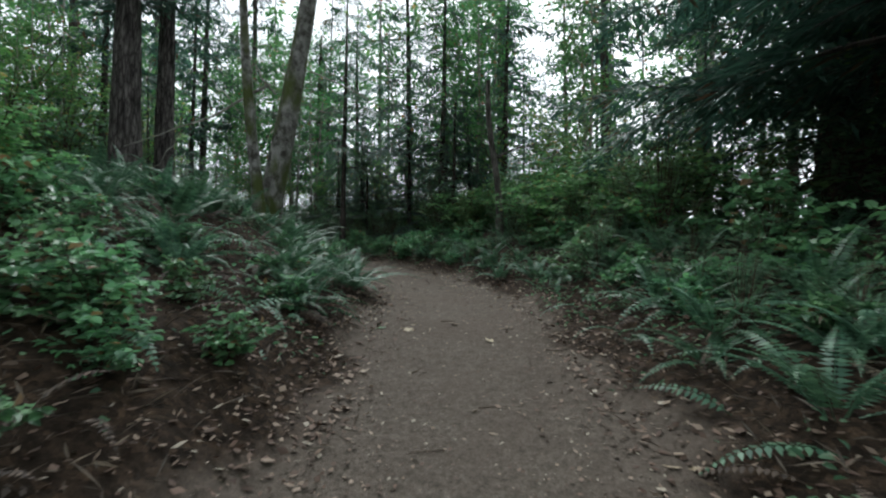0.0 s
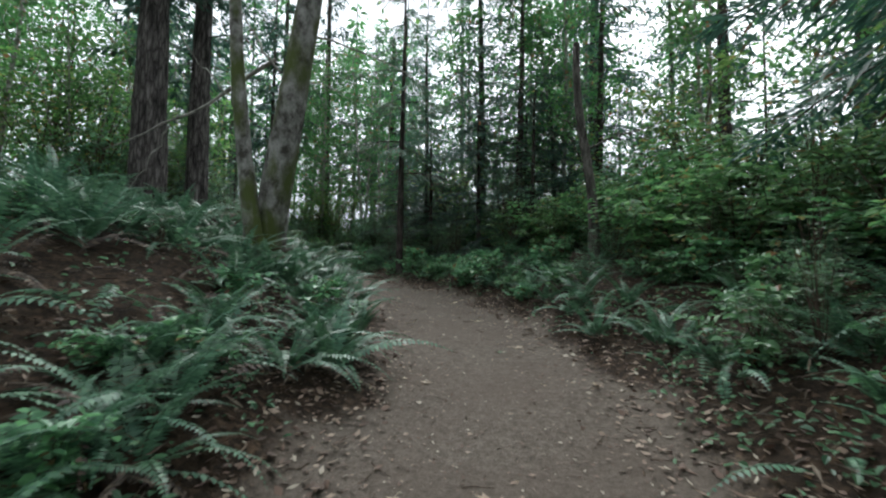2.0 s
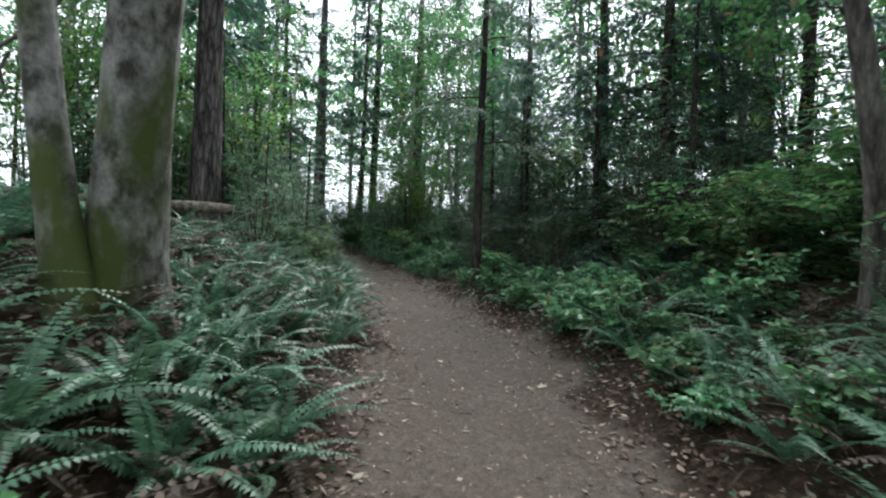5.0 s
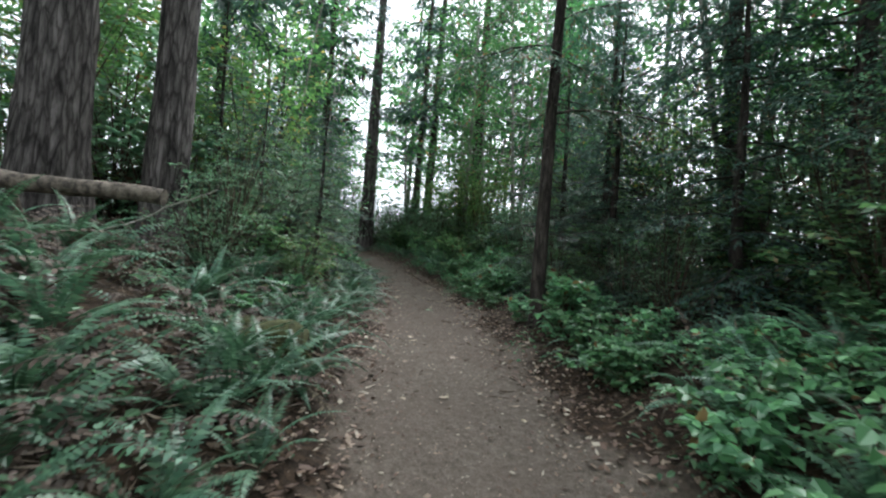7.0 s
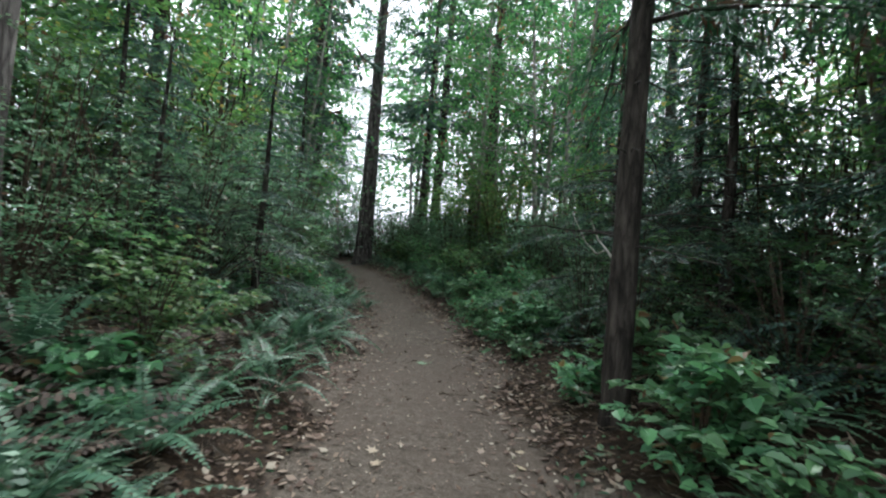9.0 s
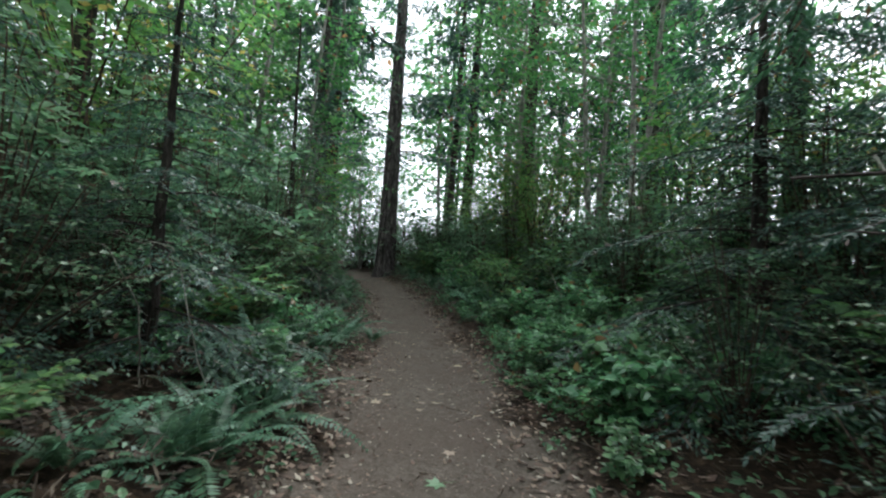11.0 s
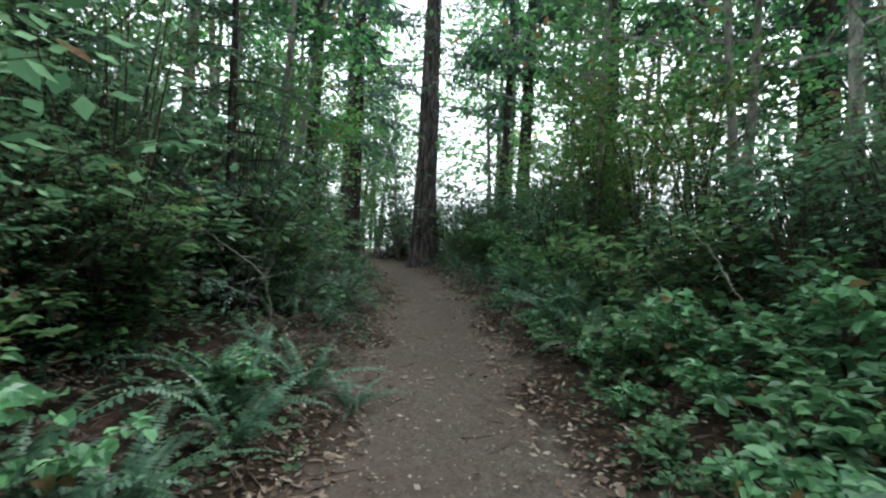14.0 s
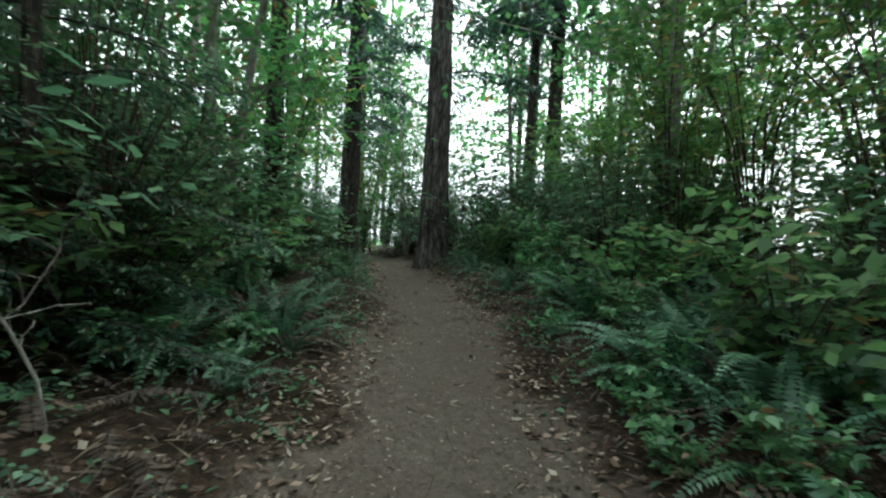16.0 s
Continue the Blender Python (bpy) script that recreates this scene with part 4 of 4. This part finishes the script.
# ---- undergrowth, stretch by stretch: (kinds, from, to, nearest, farthest, how many, smallest, largest) ----
ZONES = [
    (SALAL, 3.5, 12, -4.3, -2.3, 7, 0.9, 1.3), (HUCK, 17.5, 22.5, -4.2, -3.0, 7, 0.95, 1.2),
    (FERNS, 12.8, 17, 1.5, 4.4, 8, 0.7, 1.0),
    (FERNS, 11.3, 15.2, -3.0, -1.45, 10, 0.6, 0.9), (SALAL, 11.3, 15.2, -3.0, -1.35, 12, 0.7, 1.0), (FERNS, 9.3, 13.6, 1.5, 4.2, 8, 0.7, 1.0), (FERNS, 24.5, 29, 1.35, 2.2, 8, 0.7, 0.95),
    (SALAL, 23.8, 28, 1.4, 2.3, 8, 0.6, 0.9),
    (FERNS, 4.6, 12.8, 1.25, 2.3, 34, 0.7, 1.0), (FERNS, 4.2, 13.5, 2.2, 5.4, 46, 0.8, 1.15), (FERNS, -1.0, 3.0, 2.6, 5.5, 11, 0.7, 1.0), (FERNS, 13, 27, 1.15, 1.8, 36, 0.6, 0.95),
    (FERNS, 27, 42, 1.0, 1.5, 9, 0.6, 0.8), (FERNS, -1.5, 3.5, -2.9, -1.75, 11, 0.75, 1.05), (FERNS, 3, 13, -2.3, -1.3, 24, 0.6, 0.9), (HUCK, 2.5, 11, -2.9, -1.9, 12, 0.25, 0.4), (FERNS, 5, 14, -4.2, -2.5, 14, 0.7, 1.0),
    (FERNS, 25.6, 30, -2.7, -1.35, 17, 0.85, 1.2), (FERNS, 30, 40, -1.8, -1.1, 8, 0.6, 0.9), (FERNS, 14, 16.5, -2.2, -1.4, 5, 0.6, 0.8),
    (SALAL, 1, 12, 1.5, 4.0, 16, 0.5, 0.8), (SALAL, 0, 5.0, 1.75, 4.2, 30, 0.5, 0.85), (SALAL, 3, 15, -2.8, -1.4, 18, 0.6, 0.9), (HUCK, 6, 14, -4.4, -2.7, 9, 0.45, 0.7), (SALAL, 15.5, 19.5, -1.9, -1.3, 13, 0.7, 1.0), (SALAL, 19.5, 24.6, -2.8, -1.35, 28, 0.75, 1.1), (HUCK, 19, 27, -4.6, -3.3, 8, 0.7, 0.95), (HUCK, 15, 19.5, -3.1, -2.5, 6, 0.55, 0.75),
    (SALAL, 2, 13, -4.5, -2.2, 9, 0.8, 1.2), (SALAL, 15, 36, 1.3, 2.2, 16, 0.5, 0.9), (SALAL, 26, 38, -2.2, -1.0, 10, 0.5, 0.9),
    (BERRY, 6.5, 14, -5.4, -3.1, 22, 1.0, 1.45), (FERNS, 2, 6.5, -4.6, -2.2, 10, 0.8, 1.1), (BERRY, 12, 25, -4.6, -2.6, 16, 0.9, 1.2), (BERRY, 0, 4.5, 3.2, 6.0, 9, 0.7, 1.0), (BERRY, 20.5, 30, 2.1, 3.0, 7, 0.8, 1.1), (BERRY_FAR, 25, 40, -3.6, -1.9, 12, 0.8, 1.1),
    (BERRY_FAR, 26, 42, 1.7, 3.5, 8, 0.8, 1.1),
    (HUCK, 18.6, 28, 2.35, 3.2, 18, 0.8, 1.1), (HUCK, 16.2, 18.6, 2.6, 3.4, 3, 0.6, 0.8), (HUCK_FAR, 20.5, 31, 3.1, 4.1, 12, 1.1, 1.35), (HUCK_FAR, 18.7, 30, 4.2, 7.0, 12, 1.2, 1.7), (HUCK_FAR, 27, 41, 1.9, 4.5, 14, 0.8, 1.1), (HUCK, 12, 26, -5.2, -3.1, 16, 0.8, 1.05), (HUCK_FAR, 25, 34, -4.6, -3.0, 12, 0.8, 1.05), (HUCK_FAR, 30, 41, -4.5, -2.3, 12, 0.8, 1.1), (HUCK, 23.5, 27.5, 2.2, 2.7, 6, 0.75, 0.95),
    (HUCK_FAR, 3, 14, -8.0, -5.0, 13, 1.1, 1.4), (HUCK_FAR, 41, 46, -3, 4, 7, 0.9, 1.3),
    (VINE_FAR, 3, 13, -9.0, -5.5, 9, 0.8, 1.0), (VINE_FAR, 19.3, 30, 4.5, 9, 12, 0.9, 1.25), (VINE_FAR, 11, 16, 8.5, 12, 6, 0.8, 1.1), (VINE, 30, 36, 2.4, 4.0, 4, 0.8, 1.0), (VINE, 18, 23.5, -5.2, -3.6, 6, 0.75, 0.95), (VINE, 27.5, 33, -5.5, -3.6, 5, 0.7, 0.9), (VINE_FAR, 3, 12, 10.0, 14, 8, 0.9, 1.3), (VINE, 29, 38, -6, -3, 5, 0.8, 1.0), (VINE_FAR, 14, 24, -9, -5.5, 9, 0.8, 1.1),
    (BERRY_FAR, 0, 40, -16, -6, 9, 1.2, 1.8), (BERRY_FAR, 0, 40, 9, 17, 8, 1.2, 1.8), (HUCK_FAR, 28, 44, -15, -5, 9, 1.1, 1.6), (HUCK_FAR, 28, 44, 5, 13, 7, 1.1, 1.6),
    (VINE_FAR, 25, 37, -7.5, -3.8, 13, 0.5, 0.75), (VINE_FAR, 42, 52, -4, 5, 9, 0.9, 1.2),
]
CLEAR = [(-3.5, 9.62, 0.45), (1.42, 12.2, 0.4), (-3.58, 16.61, 0.45), (-8.58, 12.88, 0.7), (-8.27, 14.16, 0.6), (7.2, 8.0, 1.0), (-18.11, 30.05, 0.6), (-11.2, 20.9, 1.05), (-4.52, 13.05, 0.55), (-4.55, 18.0, 0.75)]
for kinds, s0, s1, d0, d1, number, z0, z1 in ZONES:
    made = 0
    for k in range(number):
        s = s0 + (s1 - s0) * (k + rng.uniform(0, 1)) / number
        d = rng.uniform(d0, d1)
        x, y, _ = on_path(s, d)
        if any(math.hypot(x[0] - a, y[0] - b) < c for a, b, c in CLEAR):
            continue
        put(kinds, int(rng.integers(len(kinds))), x[0], y[0], rng.uniform(z0, z1), rng)


for x, y, size in [(0.2, 19.5, 1.2), (1.6, 18.3, 1.2), (-1.5, 20.6, 1.3), (2.6, 20.0, 1.4), (-3.0, 22.2, 1.4), (1.0, 21.8, 1.5), (-5.8, 23.4, 1.1), (-4.9, 22.5, 1.1), (-6.6, 25.0, 1.2), (-4.8, 25.6, 1.5), (-7.6, 26.6, 1.2), (-21.6, 33.7, 1.5), (-23.4, 34.6, 1.5), (-25.5, 35.6, 1.2), (-20.2, 33.6, 1.6), (-24.6, 37.0, 1.5), (-27.5, 36.6, 1.3), (-22.0, 36.5, 1.4), (-17.1, 31.2, 1.5), (-15.6, 30.5, 1.3), (-15.9, 32.3, 1.5), (-14.1, 30.6, 1.3), (-14.2, 32.6, 1.5), (-12.5, 30.8, 1.3), (-12.5, 32.8, 1.4), (-19.4, 34.5, 1.8), (-17.5, 35.0, 1.8), (-15.6, 35.4, 1.7)]:
    put(HUCK_FAR, int(rng.integers(2)), x, y, size, rng)
for x, y, size in [(2.75, 3.5, 0.95), (2.3, 2.75, 0.85), (2.5, 4.4, 0.9), (-2.55, 9.0, 1.0), (-3.9, 12.5, 1.05), (-5.1, 11.7, 1.0), (-9.95, 24.4, 1.0), (-9.45, 25.2, 1.15), (-9.0, 25.9, 1.2),
                   (-12.5, 22.9, 0.9), (-9.2, 23.95, 1.2), (2.94, 11.08, 0.85), (2.39, 8.23, 0.9), (1.16, 10.76, 0.7), (3.13, 5.83, 0.9), (-10.05, 20.85, 0.8), (-9.75, 21.05, 0.6), (-5.2, 12.75, 0.8), (-4.2, 12.5, 0.7), (-4.9, 13.55, 0.75)]:
    put(FERNS, int(rng.integers(len(FERNS))), x, y, size, rng)
for x, y, size in [(-10.6, 17.0, 1.0), (-11.3, 18.2, 1.1), (-10.2, 15.6, 0.8), (-26.0, 33.5, 1.2), (-27.8, 35.2, 1.3), (-24.8, 32.6, 1.0), (-10.0, 27.5, 1.0), (-8.7, 26.2, 0.85), (-11.3, 28.3, 1.0)]:
    put(VINE_FAR, int(rng.integers(2)), x, y, size, rng)
for x, y, size in [(2.5, 10.5, 1.35), (3.3, 9.6, 1.4), (3.7, 11.3, 1.5), (2.8, 12.6, 1.4), (4.4, 10.3, 1.6), (3.9, 8.5, 1.3), (0.8, 13.8, 1.0), (1.9, 14.6, 1.2), (-5.9, 14.6, 0.6), (-6.9, 15.6, 0.7), (-7.6, 15.2, 0.8)]:
    put(BERRY, int(rng.integers(len(BERRY))), x, y, size, rng)
for x, y, size in [(-3.7, 18.0, 0.6), (-4.5, 19.3, 0.7)]:
    put(HUCK, int(rng.integers(len(HUCK))), x, y, size, rng)
for k in range(16):
    x, y, _ = on_path(19.5 + 0.5 * k + rng.uniform(-0.2, 0.2), rng.uniform(-1.45, -1.1))
    put(SALAL, int(rng.integers(len(SALAL))), x[0], y[0], rng.uniform(0.4, 0.62), rng)
for x, y, size in [(-8.35, 23.4, 1.0), (-8.0, 22.9, 0.9), (2.75, 9.54, 0.8), (0.82, 11.86, 0.6), (1.73, 12.27, 0.8), (-1.3, 14.55, 0.6), (-1.84, 15.54, 0.6)]:
    put(SALAL, int(rng.integers(len(SALAL))), x, y, size, rng)


# ---- leaf litter and single fallen leaves ----
def litter():
    rng = np.random.default_rng(160)
    geo = Geo()
    n = 40000
    s = rng.uniform(-3, 38, n)
    edge = half_width(s)
    d = np.where(rng.uniform(0, 1, n) < 0.72, edge * rng.normal(0.98, 0.28, n), edge * rng.uniform(0, 0.9, n) ** 0.7)
    d = np.where(rng.uniform(0, 1, n) < 0.42, edge + rng.exponential(1.0, n), d) * rng.choice([-1, 1], n)
    x, y, z = on_path(s, d)
    az = rng.uniform(0, 6.28, n)
    ln = rng.uniform(0.022, 0.085, n) * np.where(np.abs(d) < edge * 0.75, 0.62, 1.0)
    way = np.stack([np.cos(az), np.sin(az), rng.normal(0, 0.22, n)], 1)
    blades(geo, np.stack([x, y, z + 0.006 + 0.1 * ln], 1), way, scatter(rng, n, tilt=0.35), ln, ln * rng.uniform(0.25, 0.75, n), 0.45, -0.12)
    tagged(new("leaf_litter", geo.mesh("leaf_litter", M_LITTER)), "brown and tan dead leaves strewn over the path's edges", "leaf litter", kind="stuff")
    geo = Geo()
    n = 17000
    s = rng.uniform(-3, 30, n)
    x, y, z = on_path(s, half_width(s) * rng.uniform(-1.1, 1.1, n))
    az, ln = rng.uniform(0, 6.28, n), rng.uniform(0.008, 0.032, n)
    blades(geo, np.stack([x, y, z + 0.004], 1), np.stack([np.cos(az), np.sin(az), rng.normal(0, 0.15, n)], 1), scatter(rng, n, tilt=0.3), ln, ln * rng.uniform(0.2, 0.7, n), 0.45, -0.1)
    tagged(new("leaf_debris", geo.mesh("leaf_debris", M_LITTER)), "small bits of dead leaf and bark trodden into the path", "leaf litter", kind="stuff")
    geo = Geo()
    for k in range(420):
        sk = rng.uniform(-2, 32)
        xk, yk, zk = on_path(sk, half_width(sk) * rng.normal(1.0, 0.45) * rng.choice([-1, 1]))
        a, ln = rng.uniform(0, 6.28), rng.uniform(0.06, 0.3)
        p = np.linspace(-0.5, 0.5, 4)[:, None] * np.array([math.cos(a), math.sin(a), 0.0]) * ln + rng.normal(0, 0.008, (4, 3))
        p += [xk[0], yk[0], 0]
        p[:, 2] = ground(p[:, 0], p[:, 1]) + 0.008
        tube(geo, p, np.linspace(0.004, 0.0015, 4), 4)
    tagged(new("twig_litter", geo.mesh("twig_litter", M_STEM)), "thin dead twigs lying on the path", "twigs", kind="stuff")


litter()


def fern_thicket():
    """The mass of fronds under and between the single ferns, too tangled to count."""
    rng = np.random.default_rng(162)
    stretches = [(0.5, 17, 1.45, 4.6), (1.0, 15, -4.2, -1.4), (15, 29, 1.2, 2.5), (24.5, 30, -2.6, -1.35), (10, 17.5, 1.5, 4.2)]
    for name, mat, n, label in (("fern_thicket", M_FERN, 900, "tangle of dark green fern fronds on the banks"),
                                ("withered_fern", M_FERN_DEAD, 1300, "withered brown fern fronds hanging among the green")):
        molds = []
        for k in range(4):
            me = frond_mesh("mold", 30 + k, (0.8, 0.65, 0.9, 0.55)[k], (0.9, 0.6, 0.5, 1.1)[k], (-0.6, -0.7, -0.8, -0.3)[k], mat, 16, 0.075)
            co, fa = np.empty(len(me.vertices) * 3, np.float32), np.empty(len(me.polygons) * 4, np.int32)
            me.vertices.foreach_get("co", co)
            me.loops.foreach_get("vertex_index", fa)
            molds.append((co.reshape(-1, 3), fa.reshape(-1, 4)))
            bpy.data.meshes.remove(me)
        geo = Geo()
        for k in range(n):
            s0, s1, d0, d1 = stretches[int(rng.choice(5, p=[0.34, 0.30, 0.14, 0.07, 0.15] if mat == M_FERN else [0.28, 0.2, 0.14, 0.05, 0.33]))]
            x, y, z = on_path(rng.uniform(s0, s1), rng.uniform(d0, d1))
            turn = Euler((rng.uniform(-0.4, 0.4), rng.uniform(-0.3, 0.4), rng.uniform(0, 6.28))).to_matrix()
            co, fa = molds[int(rng.integers(4))]
            geo.add(co @ np.array(turn).T * rng.uniform(0.6, 1.1) + [x[0], y[0], z[0] - 0.01], fa)
        tagged(new(name, geo.mesh(name, mat)), label, "undergrowth", kind="stuff")


fern_thicket()


def ground_cover():
    """Low creeping leaves and withered stalks that hide the soil of the banks."""
    rng = np.random.default_rng(161)
    for name, mat, n, low, high, label in (("creeping_plant", M_HUCK, 22000, 0.02, 0.24, "low creeping green leaves that cover the banks"),
                                           ("withered_stalk", M_FERN_DEAD, 24000, 0.01, 0.2, "withered brown fronds and stalks on the banks")):
        geo = Geo()
        s = rng.uniform(-3, 40, n)
        if mat == M_HUCK:
            s = np.repeat(s[: n // 17], 17)[:n]
            n = len(s)
        d = (half_width(s) * 1.12 + rng.exponential(1.6, n) + 0.08) * rng.choice([-1, 1], n)
        if mat == M_HUCK:
            d = np.repeat(d[::17], 17)[:n] + rng.normal(0, 0.13, n)
            s = s + rng.normal(0, 0.13, n)
        x, y, z = on_path(s, d)
        lift = np.minimum(rng.uniform(low, high, n), (np.abs(d) - half_width(s)) * 0.5)
        az = rng.uniform(0, 6.28, n)
        ln = rng.uniform(0.03, 0.075, n) if mat == M_HUCK else rng.uniform(0.05, 0.2, n)
        way = np.stack([np.cos(az), np.sin(az), rng.normal(0, 0.35, n)], 1)
        at = np.stack([x, y, z + np.maximum(lift, 0.01)], 1)
        if mat == M_HUCK:
            leaves(geo, at, way, scatter(rng, n, tilt=0.5), ln, ln * rng.uniform(0.5, 0.7, n))
        else:
            blades(geo, at, way, scatter(rng, n, tilt=0.5), ln, ln * rng.uniform(0.04, 0.13, n), 0.45, 0.15)
        tagged(new(name, geo.mesh(name, mat)), label, "undergrowth", kind="stuff")


ground_cover()


def fallen_leaf(name, mat, size, label):
    """A lobed maple leaf, slightly curled, with its stalk."""
    geo = Geo()
    lobes = [(0.0, 1.0), (0.45, 0.45), (0.85, 0.88), (1.35, 0.42), (1.85, 0.68), (2.5, 0.30), (3.14, 0.12)]
    ring = [(a, r) for a, r in lobes] + [(-a, r) for a, r in lobes[-2:0:-1]]
    v = [(0, 0, 0.002)] + [(r * size * math.cos(a), r * size * math.sin(a), 0.10 * size * r * r + 0.003) for a, r in ring]
    n = len(ring)
    geo.add(v, [(0, 1 + k, 1 + (k + 1) % n, 1 + (k + 2) % n) for k in range(0, n, 2)])
    tube(geo, [(0, 0, 0.004), (-0.5 * size, 0.02, 0.006), (-0.95 * size, 0.05, 0.012)], [0.0016, 0.0014, 0.0012], 3)
    return tagged(new(name, geo.mesh(name, mat)), label, "leaf", "fallen leaves on the path")


TAN = [fallen_leaf("fallen_leaf", M_LEAF_TAN, 0.055, "small tan fallen leaf lying on the dirt path"), fallen_leaf("fallen_leaf", M_LEAF_TAN, 0.08, "pale tan fallen maple leaf on the dirt path")]
GREEN = [fallen_leaf("fallen_leaf", M_LEAF_GREEN, 0.10, "fresh green fallen maple leaf lying on the dirt path")]
rng = np.random.default_rng(170)
for x, y in [(-0.39, 5.21), (0.13, 5.47), (0.48, 4.81), (-4.65, 15.45), (-7.16, 19.14), (-8.2, 19.85), (-7.8, 20.7), (-8.89, 21.95), (-7.14, 20.3), (-9.96, 22.13), (0.18, 8.47), (-1.33, 9.55), (-0.44, 10.0)]:
    put(TAN, 1, x, y, rng.uniform(0.9, 1.3), rng, 0.2, -0.006)
for x, y in [(-0.02, 8.28), (-6.0, 17.9), (-0.67, 5.23)]:
    put(GREEN, 0, x, y, rng.uniform(0.6, 1.1), rng, 0.15, -0.006)
for k in range(110):
    s = rng.uniform(-1, 34)
    x, y, _ = on_path(s, half_width(s) * rng.uniform(-1.05, 1.05))
    put(TAN, int(rng.integers(2)), x[0], y[0], rng.uniform(0.5, 1.0), rng, 0.25, -0.006)

dead_branch(180, [(-11.45, 21.15, 1.8), (-11.3, 21.2, 2.4), (-11.15, 21.1, 2.89), (-11.19, 20.77, 3.09), (-11.35, 20.35, 3.43), (-11.54, 19.99, 3.66), (-11.8, 19.6, 4.0)], 0.009, "pale lichen-covered dead branch slanting up through the bushes", 26)
dead_branch(186, [(-10.55, 21.15, 1.85), (-10.68, 20.98, 2.35), (-10.8, 20.85, 2.75), (-11.2, 20.55, 2.95)], 0.008, "bare grey branch standing out of the dark bushes", 14, M_SNAG_BARK)
dead_branch(187, [(-10.75, 21.0, 1.9), (-10.7, 21.2, 2.3), (-10.4, 21.6, 2.35)], 0.006, "bare grey branch standing out of the dark bushes", 9, M_SNAG_BARK)
dead_branch(188, [(-11.0, 20.6, 1.95), (-11.0, 20.75, 2.5), (-11.3, 21.2, 3.1), (-11.6, 21.4, 3.5)], 0.008, "bare grey branch standing out of the dark bushes", 14, M_SNAG_BARK)
dead_branch(182, [(-7.78, 16.83, 2.2), (-7.78, 16.83, 2.66), (-7.9, 16.6, 3.2), (-7.99, 16.26, 3.15), (-8.06, 16.19, 3.5)], 0.007, "thin bare grey branch in the dark bushes", 8)
dead_branch(185, [(-7.6, 17.2, 2.2), (-7.72, 16.96, 3.2), (-7.94, 16.55, 3.25), (-8.2, 16.2, 3.3)], 0.006, "thin bare twig across the dark bushes", 5)
dead_branch(183, [(-6.8, 12.4, 2.6), (-6.3, 12.9, 2.95), (-5.7, 13.3, 3.3)], 0.016, "bent bare stick leaning on the fallen log", 3)
dead_branch(184, [(-7.65, 23.83, 2.4), (-7.73, 23.85, 2.82), (-7.95, 23.9, 3.2), (-8.21, 23.94, 3.54)], 0.012, "thin pale stick leaning among the shrubs", 2)


def mossy_hummock(x, y, size, seed):
    """A low rotten stump grown over with moss."""
    rng = np.random.default_rng(seed)
    ob = thing("mossy_stump", spot(x, y, 0.06), "low rotten stump grown over with yellow-green moss", "stump")
    g = Geo()
    u = np.linspace(0, 1, 9)
    tube(g, np.stack([0.03 * np.sin(4 * u), 0 * u, size * 0.55 * u], 1), size * np.array([1.25, 1.1, 1.0, 0.95, 0.9, 0.82, 0.66, 0.4, 0.05]), 18, 0.07, rng)
    part("stump", g.mesh("stump", M_MOSS, True), ob)
    g = Geo()
    n = 900
    az, h = rng.uniform(0, 6.28, n), rng.uniform(0.1, 1.0, n)
    rad = size * np.interp(h, u, [1.25, 1.1, 1.0, 0.95, 0.9, 0.82, 0.66, 0.4, 0.05])
    at = np.stack([rad * np.cos(az), rad * np.sin(az), size * 0.55 * h], 1)
    blades(g, at * 0.99, at * [1, 1, 0.6] + rng.normal(0, 0.1, (n, 3)), scatter(rng, n, tilt=0.6), rng.uniform(0.015, 0.04, n), np.full(n, 0.012), 0.4, 0.2)
    part("moss", g.mesh("moss", M_MOSS_TUFT), ob, "tufts of yellow-green moss", kind="stuff")


M_MOSS = bark_mat("moss_cushion", (0.028, 0.032, 0.013), (0.085, 0.092, 0.034), 22, 1.0, 0.8)
M_MOSS_TUFT = leaf_mat("moss_tuft", (0.05, 0.065, 0.018), (0.09, 0.11, 0.03), (0.15, 0.17, 0.05), 0.8, through=0.3)
mossy_hummock(-4.52, 13.05, 0.35, 190)
dead_branch(191, [(-5.9, 13.7, 2.3), (-5.5, 13.3, 2.3), (-5.0, 12.95, 2.2), (-4.6, 12.65, 2.05)], 0.055, "short grey mossy fallen limb lying among the ferns", 4, M_LOG)
